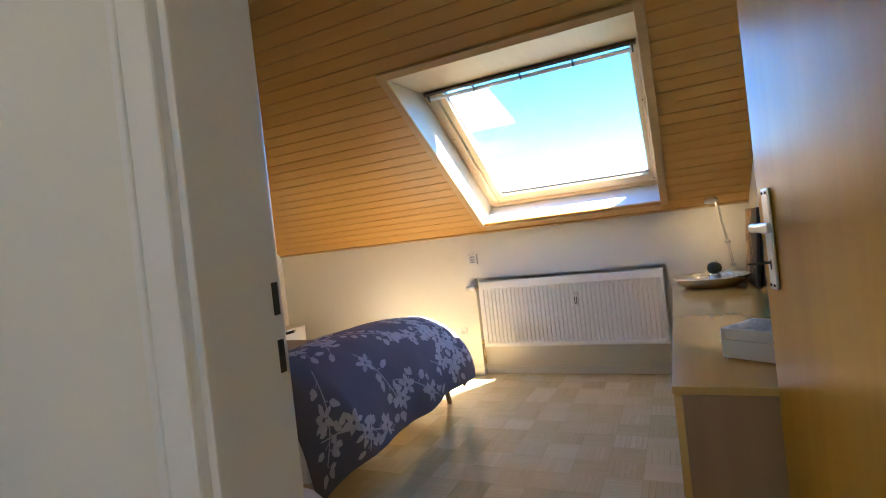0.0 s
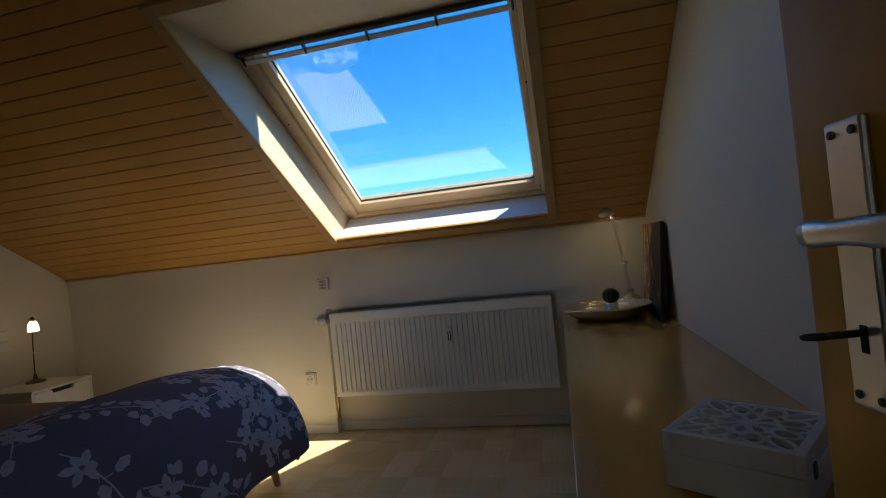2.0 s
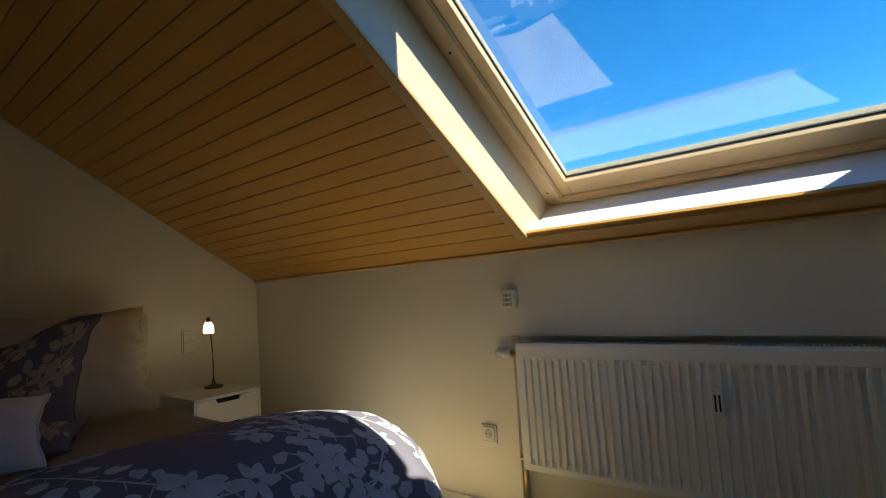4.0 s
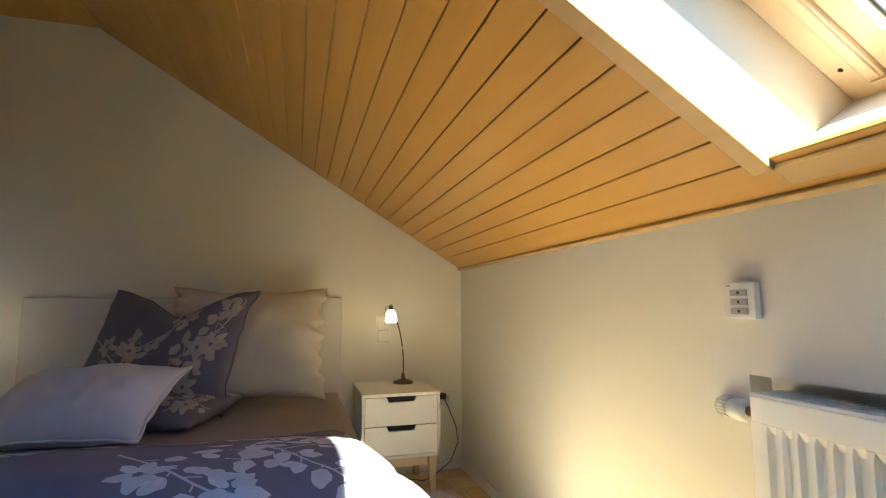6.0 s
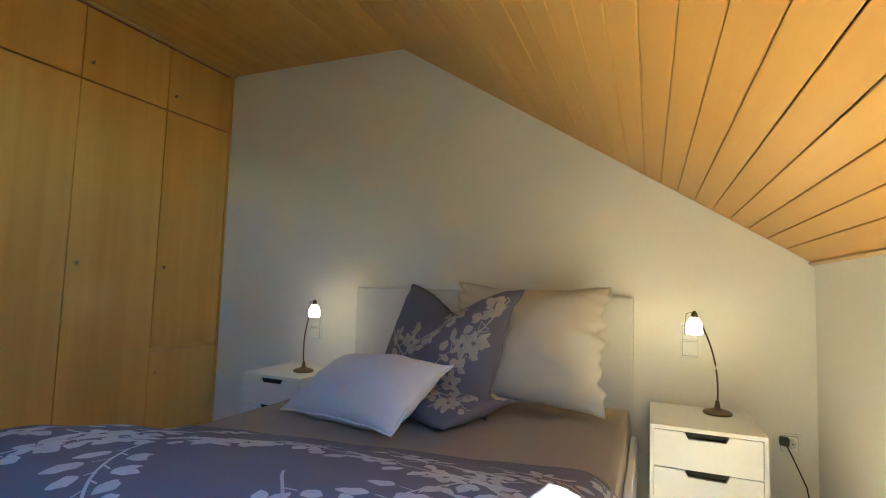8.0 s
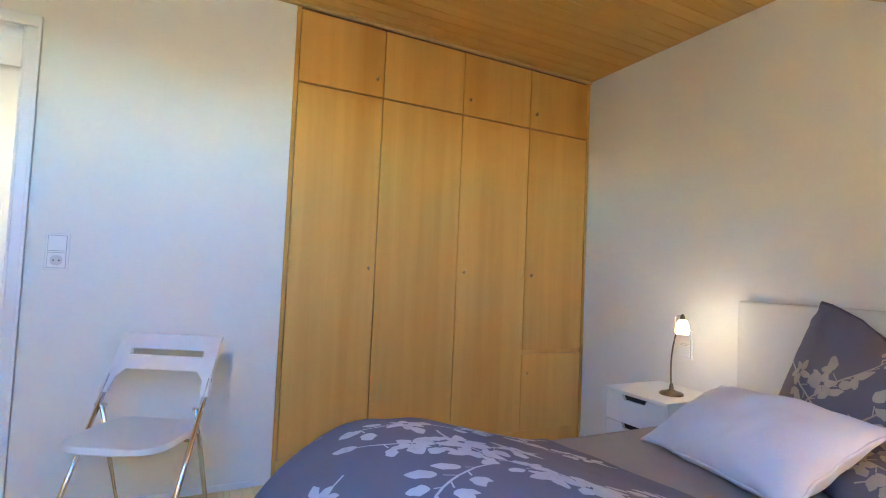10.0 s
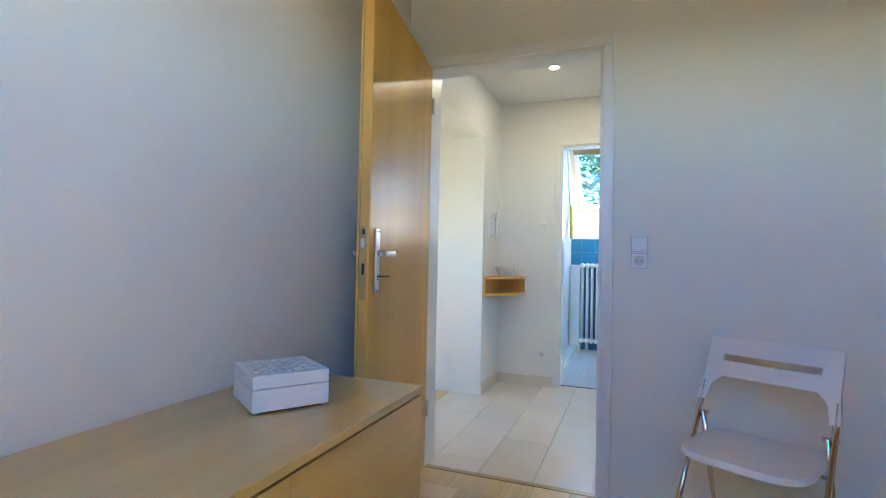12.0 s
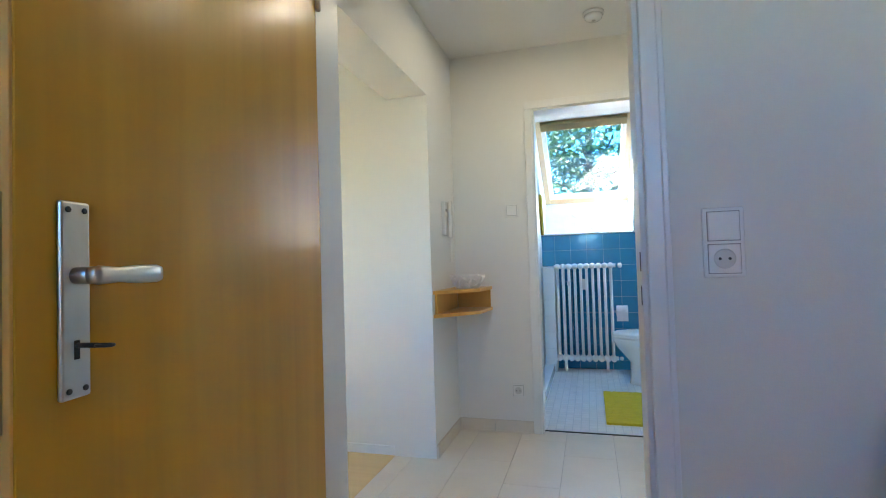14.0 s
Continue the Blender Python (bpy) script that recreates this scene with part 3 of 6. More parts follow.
for x, k in ((BW0 - 0.001, -1), (BW1 + 0.001, 1)):
    bm = B()
    quadslab(bm, [(x, BP0.y, BP0.z), (x, BP1.y, BP1.z), (x, BY - 0.09, 1.30), (x, BY + 0.05, 1.30), (x, -3.2, 1.9)][:4], 0.018 * k)
    wpart("reveal", bm, WHITE, bathwin)
wpart("sill", box(B(), TX0, TX1 + 0.01, BY - 0.10, BY + 0.006, 1.302, 1.315, 0.003), WHITE, bathwin, "white sill above the tiles")

frame_2 = thing("door_frame", ((BX0 + BX1) / 2, HY, 0), "white lacquered frame of the bathroom door", "door frame", kind="structure")
for x0, x1 in ((BX0 - 0.029, BX0), (BX1, BX1 + 0.029)):
    wpart("jamb", box(B(), x0, x1, HY - 0.123, HY + 0.004, 0, 2.011, 0.002), WHITE, frame_2)
wpart("lintel", box(B(), BX0, BX1, HY - 0.123, HY + 0.004, 1.982, 2.011, 0.002), WHITE, frame_2)
for x0, x1 in ((BX0 - 0.058, BX0 - 0.01), (BX1 + 0.01, BX1 + 0.058)):
    wpart("casing", box(B(), x0, x1, HY + 0.001, HY + 0.016, 0, 1.992, 0.004), WHITE, frame_2)
wpart("casing", box(B(), BX0 - 0.058, BX1 + 0.058, HY + 0.001, HY + 0.016, 1.992, 2.04, 0.004), WHITE, frame_2)
wpart("threshold", box(B(), BX0, BX1, HY - 0.062, HY - 0.05, -0.005, 0.006, 0.002), DARK, frame_2)

# ---- built-in wardrobe ----
wardrobe = thing("wardrobe", ((XL + WX) / 2, 0, 0), "built-in ash-veneered wardrobe with four tall doors and upper doors", "wardrobe")
wpart("carcass", box(B(), XL + 0.004, WX - 0.002, -0.60, -0.024, 0.0, ZC - 0.004), DRESSDARK, wardrobe)
wpart("plinth", box(B(), XL + 0.004, WX - 0.022, -0.0235, -0.012, 0.0, 0.098, 0.001), VENEER, wardrobe)
for x0, x1 in ((WX - 0.020, WX - 0.001), (XL + 0.003, XL + 0.02)):
    wpart("edge_strip", box(B(), x0, x1, -0.0235, 0.003, 0.0, ZC - 0.006, 0.001), VENEER, wardrobe)
edges = [WX - 0.022, -2.365, -2.865, -3.352, XL + 0.022]
for i in range(4):
    x1, x0 = edges[i] - 0.0024, edges[i + 1] + 0.0024
    low = 0.60 if i == 3 else 0.102
    kx = x0 + 0.035 if i == 0 else (x1 - 0.045 if i else x0)
    for z0, z1, kz in ((low, 1.996, 1.068), (2.004, 2.376, 2.098)):
        d = wpart("wardrobe_door", box(B(), x0, x1, -0.0235, -0.002, z0, z1, 0.0018), VENEER, wardrobe)
        if i == 1:
            continue
        bm = lathe(B(), [(0.0075, 0), (0.0075, 0.003), (0.005, 0.005)], 14, pose(kx, -0.002, kz, -90))
        box(bm, kx - 0.002, kx + 0.002, 0.0, 0.018, kz - 0.009, kz + 0.009, 0.001)
        wpart("key", bm, BRASS, d, "small brass key")
d = wpart("wardrobe_door", box(B(), edges[4] + 0.002, edges[3] - 0.002, -0.0235, -0.002, 0.102, 0.572, 0.0018), VENEER, wardrobe)
wpart("key", lathe(B(), [(0.008, 0), (0.008, 0.003)], 12, pose(edges[3] - 0.045, -0.002, 0.455, -90)), BRASS, d, "small brass key")

wpart("rail", box(B(), edges[4] + 0.002, edges[3] - 0.002, -0.0235, -0.012, 0.5735, 0.5985, 0.0008), VENEER, wardrobe)

# ---- dresser ----
DRX0, DRX1, DRY0, DRY1, DRZ = -0.370, XR - 0.004, 0.914, YK - 0.004, 0.652
dresser = thing("dresser", ((DRX0 + DRX1) / 2, (DRY0 + DRY1) / 2, 0), "long low veneered dresser with glossy pale wood top", "dresser")
wpart("top", box(B(), DRX0, DRX1, DRY0, DRY1, DRZ - 0.022, DRZ, 0.002), DRESSV, dresser)
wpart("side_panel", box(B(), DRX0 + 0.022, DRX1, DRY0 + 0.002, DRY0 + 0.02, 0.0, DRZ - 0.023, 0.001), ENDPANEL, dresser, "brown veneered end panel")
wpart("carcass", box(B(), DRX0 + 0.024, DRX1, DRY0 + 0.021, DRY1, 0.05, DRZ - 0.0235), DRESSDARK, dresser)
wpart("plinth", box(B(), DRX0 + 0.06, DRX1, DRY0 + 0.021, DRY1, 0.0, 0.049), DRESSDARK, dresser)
ys = [DRY0 + 0.002, DRY0 + 0.62, DRY0 + 1.22, DRY0 + 1.80, DRY1 - 0.002]
for a, b in zip(ys, ys[1:]):
    wpart("dresser_door", box(B(), DRX0 + 0.003, DRX0 + 0.0225, a + 0.0015, b - 0.0015, 0.075, DRZ - 0.029, 0.0012), DRESSV, dresser)

# ---- radiator ----
radiator = thing("radiator", (-1.108, YK + 0.02, 0), "white ribbed panel radiator hung in a wall recess", "radiator")
RX0, RX1, RZ0, RZ1, RY = -1.790, -0.425, 0.243, 0.765, 3.236
bm = B()
n = 41
pitch = (RX1 - RX0 - 0.05) / n
prof = []
for i in range(n):
    x = RX0 + 0.025 + i * pitch
    prof += [(x, 0), (x + pitch * 0.30, 0), (x + pitch * 0.42, 0.012), (x + pitch * 0.88, 0.012)]
prof.append((RX1 - 0.025, 0))
zs = [(RZ0 + 0.028, 0), (RZ0 + 0.045, 1), (RZ1 - 0.075, 1), (RZ1 - 0.058, 0)]
cols = [[bm.verts.new((x, RY + d * k, z)) for x, d in prof] for z, k in zs]
for a, b in zip(cols, cols[1:]):
    for i in range(len(prof) - 1):
        bm.faces.new((a[i], a[i + 1], b[i + 1], b[i]))
box(bm, RX0, RX1, RY, RY + 0.012, RZ0, RZ0 + 0.028, 0.003)
box(bm, RX0, RX1, RY, RY + 0.012, RZ1 - 0.058, RZ1 - 0.006, 0.003)
box(bm, RX0, RX0 + 0.025, RY, RY + 0.012, RZ0 + 0.027, RZ1 - 0.057, 0.001)
box(bm, RX1 - 0.025, RX1, RY, RY + 0.012, RZ0 + 0.027, RZ1 - 0.057, 0.001)
wpart("front_panel", bm, RADW, radiator)
wpart("back_panel", box(B(), RX0 + 0.01, RX1 - 0.01, RY + 0.083, RY + 0.093, RZ0, RZ1 - 0.02, 0.003), RADW, radiator)
for x0 in (RX0, RX1 - 0.003):
    wpart("side_cover", box(B(), x0, x0 + 0.003, RY + 0.006, RY + 0.1, RZ0 + 0.01, RZ1 - 0.004, 0.001), RADW, radiator)
bm = B()
box(bm, RX0, RX1, RY + 0.002, RY + 0.012, RZ1 - 0.008, RZ1, 0.002)
box(bm, RX0, RX1, RY + 0.090, RY + 0.1, RZ1 - 0.008, RZ1, 0.002)
x = RX0
while x < RX1:
    box(bm, x, x + 0.005, RY + 0.011, RY + 0.091, RZ1 - 0.006, RZ1 - 0.001)
    x += 0.0135
wpart("top_grille", bm, RADW, radiator)
valve = wpart("valve", tube(B(), [(RX0 + 0.002, RY + 0.045, RZ1 - 0.05), (RX0 - 0.045, RY + 0.045, RZ1 - 0.05)], 0.011), BRASS, radiator, "brass valve body", True)
wpart("thermostat_head", lathe(B(), [(0.017, 0), (0.024, 0.004), (0.025, 0.035), (0.023, 0.038), (0.023, 0.062), (0.018, 0.075), (0.008, 0.078)], 20, pose(RX0 - 0.045, RY + 0.045, RZ1 - 0.05, 0, -90, 0)), PLAST, valve, "white ribbed thermostat head", True)
bm = B()
for k in range(20):
    a = k * math.pi / 10
    c, s = math.cos(a) * 0.0235, math.sin(a) * 0.0235
    tube(bm, [(RX0 - 0.085, RY + 0.045 + c, RZ1 - 0.05 + s), (RX0 - 0.112, RY + 0.045 + c * 0.95, RZ1 - 0.05 + s * 0.95)], 0.0019, 6)
wpart("ribs", bm, PLAST, valve)
bm = B()
tube(bm, [(RX0 + 0.02, RY + 0.05, RZ0 + 0.03), (RX0 - 0.02, RY + 0.05, RZ0 + 0.03), (RX0 - 0.025, RY + 0.05, RZ0 + 0.02), (RX0 - 0.025, RY + 0.05, 0.1)], 0.008)
lathe(bm, [(0.013, -0.014), (0.015, -0.008), (0.015, 0.008), (0.013, 0.014)], 12, pose(RX0 - 0.024, RY + 0.05, RZ0 + 0.03, 0, 90, 0))
wpart("return_pipe", bm, BRASS, radiator, "brass return valve and pipe", True)
allocator = wpart("heat_meter", box(B(), -1.045, -1.012, RY - 0.022, RY - 0.0005, 0.535, 0.635, 0.004), PLAST, radiator, "white heat cost meter with dark window")
for mx in (-1.0365, -1.0235):
    wpart("meter_window", box(B(), mx - 0.003, mx + 0.003, RY - 0.0235, RY - 0.0215, 0.553, 0.608, 0.0005), DARK, allocator)
wpart("meter_clip", box(B(), -1.043, -1.014, RY - 0.0245, RY - 0.0215, 0.618, 0.630, 0.002), PLAST, allocator)
for x in (RX0 + 0.2, RX1 - 0.2):
    wpart("hanger", box(B(), x, x + 0.03, RY + 0.094, YK + 0.061, RZ0 + 0.05, RZ1 - 0.05, 0.002), RADW, radiator)

# ---- bed (frame first) ----
BEDX0, BEDX1, BEDY0, BEDY1 = -3.80, -1.80, 1.09, 2.60
SHEET = mat("fitted_sheet", (0.36, 0.30, 0.245), 0.9, vary=0.06, scale=7, bump=0.002, bump_scale=60)
CREAM = mat("cream_pillow_cotton", (0.66, 0.61, 0.52), 0.9, vary=0.05, scale=8, bump=0.004, bump_scale=18)
HEADB = mat("headboard_cover", (0.71, 0.685, 0.62), 0.9, vary=0.04, scale=4, bump=0.001)
bed = thing("bed", ((BEDX0 + BEDX1) / 2, (BEDY0 + BEDY1) / 2, 0), "white double bed with wooden legs and upholstered headboard", "bed")
wpart("headboard", box(B(), XL + 0.01, BEDX0, BEDY0 - 0.01, BEDY1 - 0.02, 0.14, 0.99, 0.012), HEADB, bed)
for y0, y1 in ((BEDY0, BEDY0 + 0.03), (BEDY1 - 0.03, BEDY1)):
    wpart("side_rail", box(B(), BEDX0 + 0.001, BEDX1, y0, y1, 0.16, 0.36, 0.006), WHITE, bed)
wpart("foot_rail", box(B(), BEDX1 - 0.03, BEDX1, BEDY0 + 0.031, BEDY1 - 0.031, 0.16, 0.36, 0.006), WHITE, bed)
for x, y in ((BEDX1 - 0.06, BEDY1 - 0.035), (BEDX1 - 0.06, BEDY0 + 0.07), (BEDX0 + 0.08, BEDY1 - 0.035), (BEDX0 + 0.08, BEDY0 + 0.07)):
    bm = B()
    tube(bm, [(x, y, 0.20), (x + (0.02 if x > -3 else 0), y + (0.02 if y > 2 else -0.02), 0.0)], 0.02, 14, radii=[0.026, 0.016])
    wpart("leg", bm, PINE, bed, "tapered pale wooden leg")
wpart("slat_base", box(B(), BEDX0 + 0.01, BEDX1 - 0.031, BEDY0 + 0.031, BEDY1 - 0.031, 0.24, 0.28), PINE, bed)
mattress = thing("mattress", ((BEDX0 + BEDX1) / 2, (BEDY0 + BEDY1) / 2, 0.281), "mattress under a taupe fitted sheet", "mattress")
wpart("core", box(B(), BEDX0 + 0.012, BEDX1 - 0.042, BEDY0 + 0.040, BEDY1 - 0.040, 0.281, 0.462, 0.03), CREAM, mattress, "cream mattress core", True)
bm = B()
mx0, mx1, my0, my1, nu, nv = BEDX0 + 0.005, BEDX1 - 0.035, BEDY0 + 0.033, BEDY1 - 0.033, 60, 48


def sheet_point(i, j):
    """Top and sides of the fitted sheet, softly rounded and slightly creased."""
    a, b = i / nu * 2 - 1, j / nv * 2 - 1
    ea, eb = max(abs(a) - 0.88, 0) / 0.12, max(abs(b) - 0.86, 0) / 0.14
    e = max(ea, eb)
    x = (mx0 + mx1) / 2 + (mx1 - mx0) / 2 * math.copysign(min(abs(a) / 0.90, 1.0), a)
    y = (my0 + my1) / 2 + (my1 - my0) / 2 * math.copysign(min(abs(b) / 0.885, 1.0), b)
    z = 0.476 - 0.17 * max(e - 0.15, 0) / 0.85 + 0.003 * noise.noise((x * 5, y * 9, 2.0)) * (1 - e)
    k = 0.004 * math.sin(x * 60 + y * 60) * e
    return (x + (k if ea >= eb else 0), y + (k if eb > ea else 0), z)


grid = [[bm.verts.new(sheet_point(i, j)) for j in range(nv + 1)] for i in range(nu + 1)]
for i in range(nu):
    for j in range(nv):
        bm.faces.new((grid[i][j], grid[i + 1][j], grid[i + 1][j + 1], grid[i][j + 1]))
wpart("fitted_sheet", bm, SHEET, mattress, "taupe fitted sheet", True)

# ---- bedding ----
COVER = mat("duvet_cotton", (0.165, 0.150, 0.182), 0.85, vary=0.10, scale=9, bump=0.0008, bump_scale=500)
PRINT = mat("printed_flowers", (0.58, 0.56, 0.57), 0.85, vary=0.14, scale=30, bump=0.0006, bump_scale=500, island=0.10)
LINEN = mat("white_pillow_cotton", (0.72, 0.70, 0.73), 0.9, vary=0.04, scale=8, bump=0.003, bump_scale=22)
BEIGE = mat("print_beige", (0.48, 0.42, 0.33), 0.85, vary=0.14, scale=30, island=0.10)


def bend(e, r):
    """Over an edge: how far out and how far down for an arc length e past it."""
    if e <= 0:
        return 0.0, 0.0
    if e < r * math.pi / 2:
        return r * math.sin(e / r), r * (1 - math.cos(e / r))
    return r, r + e - r * math.pi / 2


def duvet_point(u, v):
    """u: 0 at the head edge to 1 at the foot hem; v: 0 at the wardrobe side to 1 at the window side."""
    x_edge, yl, yr = -2.0, 1.22, 2.47
    head = -2.57 - 0.24 * v
    a = head + u * (-1.33 - head)
    hang_l, hang_r = 0.08 + 0.32 * u ** 1.5, 0.16 + 0.14 * u * u
    w = (yl - hang_l) + v * (yr + hang_r - yl + hang_l)
    ex = max(a - x_edge, 0.0)
    ey = max(yl - w, w - yr, 0.0)
    sgn = -1 if w < yl else 1
    r = math.hypot(ex, ey)
    x, y, drop = min(a, x_edge), min(max(w, yl), yr), 0.0
    if r > 1e-6:
        out, drop = bend(r, (ex * 0.42 + ey * 0.11) / (ex + ey))
        x += ex / r * out
        y += sgn * ey / r * out
    mid = math.sin(math.pi * min(max((y - 1.05) / 1.5, 0), 1))
    top = 0.515 + 0.115 * (1 - math.exp(-((u * 1.9) ** 2) * 3)) + 0.05 * mid * math.sin(math.pi * min(u * 1.15, 1))
    z = top - drop * (1.0 - 0.08 * u)
    z += 0.010 * noise.noise((x * 3.1, y * 3.1, 1.7)) + 0.006 * noise.noise((x * 8, y * 7, 4.1))
    sway = min(drop / 0.3, 1.0) * (0.014 * math.sin(11 * (y if ex > ey else x) + 0.6) + 0.009 * noise.noise((x * 7 + y * 7, z * 3, 7)))
    if r > 1e-6:
        x += ex / r * sway
        y += sgn * ey / r * sway
    return Vector((x, y, max(z, 0.05)))


def sheet_mesh(fn, nu, nv, thick):
    bm = B()
    top = [[bm.verts.new(fn(i / nu, j / nv)) for j in range(nv + 1)] for i in range(nu + 1)]
    low = []
    for i in range(nu + 1):
        row = []
        for j in range(nv + 1):
            n = surface_normal(fn, i / nu, j / nv)
            e = min(i, nu - i, j, nv - j)
            row.append(bm.verts.new(top[i][j].co - n * thick * min(1.0, 0.25 + e * 0.25)))
        low.append(row)
    for i in range(nu):
        for j in range(nv):
            bm.faces.new((top[i][j], top[i + 1][j], top[i + 1][j + 1], top[i][j + 1]))
            bm.faces.new((low[i][j], low[i][j + 1], low[i + 1][j + 1], low[i + 1][j]))
    for i in range(nu):
        bm.faces.new((top[i][0], low[i][0], low[i + 1][0], top[i + 1][0]))
        bm.faces.new((top[i][nv], top[i + 1][nv], low[i + 1][nv], low[i][nv]))
    for j in range(nv):
        bm.faces.new((top[0][j], top[0][j + 1], low[0][j + 1], low[0][j]))
        bm.faces.new((top[nu][j], low[nu][j], low[nu][j + 1], top[nu][j + 1]))
    return bm


def surface_normal(fn, u, v, h=0.004):
    u0, v0 = min(max(u, h), 1 - h), min(max(v, h), 1 - h)
    a = fn(u0 + h, v0) - fn(u0 - h, v0)
    b = fn(u0, v0 + h) - fn(u0, v0 - h)
    return a.cross(b).normalized()


def printed(fn, size_u, size_v, sprigs, rng, flip=1, scale=1.0):
    """Flower sprigs printed on a surface: stems, leaves and blossoms that follow it."""
    bm = B()

    def spot(x, y):
        u, v = x / size_u, y / size_v
        if not (0.012 < u < 0.985 and 0.012 < v < 0.988):
            return None
        return fn(u, v) + flip * surface_normal(fn, u, v) * 0.0014

    def leaf(x, y, ang, length, width):
        pts = []
        for k in range(14):
            t = k / 14 * 2 * math.pi
            f = 0.5 - 0.5 * math.cos(t)
            lx = length * f
            ly = width * math.copysign(abs(math.sin(t)) ** 1.35, math.sin(t)) * (1.25 - 0.5 * f) * (1 + 0.16 * math.sin(5 * t + x * 90))
            q = spot(x + lx * math.cos(ang) - ly * math.sin(ang), y + lx * math.sin(ang) + ly * math.cos(ang))
            if q is None:
                return
            pts.append(q)
        mid = spot(x + 0.5 * length * math.cos(ang), y + 0.5 * length * math.sin(ang))
        if mid is None:
            return
        c = bm.verts.new(mid)
        vs = [bm.verts.new(p) for p in pts]
        for k in range(14):
            bm.faces.new((c, vs[k], vs[(k + 1) % 14]))

    def stem(points, w):
        prev = None
        for (x, y), (x2, y2) in zip(points, points[1:]):
            d = Vector((x2 - x, y2 - y)).normalized()
            a, b = spot(x - d.y * w, y + d.x * w), spot(x + d.y * w, y - d.x * w)
            if a is None or b is None:
                prev = None
                continue
            cur = (bm.verts.new(a), bm.verts.new(b))
            if prev:
                bm.faces.new((prev[0], prev[1], cur[1], cur[0]))
            prev = cur

    for x, y, ang, big in sprigs:
        pts, a = [(x, y)], ang
        n = int(11 * big) + 6
        curl = rng.uniform(-0.06, 0.06)
        for k in range(n):
            a += rng.uniform(-0.12, 0.12) + curl
            px, py = pts[-1]
            pts.append((px + 0.032 * scale * math.cos(a), py + 0.032 * scale * math.sin(a)))
        stem(pts, 0.0030 * scale)
        last_flower = -9
        for k in range(2, n + 1):
            px, py = pts[k]
            side = 1 if k % 2 else -1
            b = ang + side * rng.uniform(0.55, 1.15)
            reach = rng.uniform(0.018, 0.05) * scale
            twig = [(px + q * reach * math.cos(b), py + q * reach * math.sin(b)) for q in (0, 0.4, 0.75, 1.0)]
            qx, qy = twig[-1]
            if k - last_flower > 5 and rng.random() < 0.34:
                last_flower = k
                stem(twig, 0.0020 * scale)
                m, rot = rng.choice((5, 6, 6)), rng.uniform(0, 6.28)
                for p in range(m):
                    t = rot + p * 6.283 / m
                    leaf(qx + 0.007 * math.cos(t), qy + 0.007 * math.sin(t), t + rng.uniform(-0.2, 0.2), rng.uniform(0.040, 0.066) * scale, rng.uniform(0.012, 0.017) * scale)
            elif rng.random() < 0.8:
                stem(twig, 0.0018 * scale)
                leaf(qx, qy, b + rng.uniform(-0.5, 0.5), rng.uniform(0.040, 0.070) * scale, rng.uniform(0.014, 0.021) * scale)
                if rng.random() < 0.4:
                    leaf(qx, qy, b + side * rng.uniform(0.8, 1.4), rng.uniform(0.032, 0.05) * scale, rng.uniform(0.011, 0.016) * scale)
        leaf(*pts[-1], a, 0.06 * scale, 0.017 * scale)
    return bm


rng = random.Random(21)
duvet = thing("duvet", (-2.2, 1.83, 0.5), "grey-violet duvet printed with pale blossom sprigs, spread over the bed's foot", "duvet")
wpart("cover", sheet_mesh(duvet_point, 120, 140, 0.05), COVER, duvet, smooth=True)
sprigs = [(0.06 + 0.27 * i + rng.uniform(-0.05, 0.05), 0.10 + 0.30 * j + 0.15 * (i % 2) + rng.uniform(-0.06, 0.06), rng.choice((0.5, 0.9, -0.3, 1.3, -0.8)), rng.uniform(0.6, 1.1)) for i in range(5) for j in range(6)]
wpart("flower_print", printed(duvet_point, 1.36, 1.75, sprigs, rng), PRINT, duvet, "pale printed flowers")


def pillow_fn(w, h, t, dent=0.0, frill=0.0, shear=0.0):
    """A cushion's upper and lower skins: u, v in 0..1, side +1 or -1."""
    def at(u, v, side):
        a, b = 2 * u - 1, 2 * v - 1
        edge = (max(0.0, 1 - abs(a) ** 2.4) * max(0.0, 1 - abs(b) ** 2.4)) ** 0.62
        x = a * w / 2 * (1 - 0.10 * (1 - b * b) * abs(a) ** 3)
        y = b * h / 2 * (1 - 0.10 * (1 - a * a) * abs(b) ** 3)
        if dent:
            y -= dent * math.exp(-((a - 0.02) / 0.42) ** 2) * max(0.0, v - 0.25)
        x += shear * b * (1 - 0.3 * a) - 0.02 * shear
        z = side * t / 2 * edge
        z += edge * (0.018 * noise.noise((x * 6, y * 6, side * 2.0 + t * 9)) + 0.008 * noise.noise((x * 15, y * 13, side + 3)))
        rim = max(abs(a), abs(b)) ** 6
        x += rim * (0.012 * noise.noise((y * 11, t * 50, 1.0)) + frill * noise.noise((y * 24, 3.0, 5.0)))
        z += frill * 0.9 * abs(a) ** 4 * noise.noise((y * 22 + x * 6, 1.0, 8.0))
        y += rim * 0.010 * noise.noise((x * 11, t * 70, 2.0))
        z += rim * 0.008 * noise.noise((x * 12, y * 12, t * 30))
        return Vector((x, y, z))
    return at


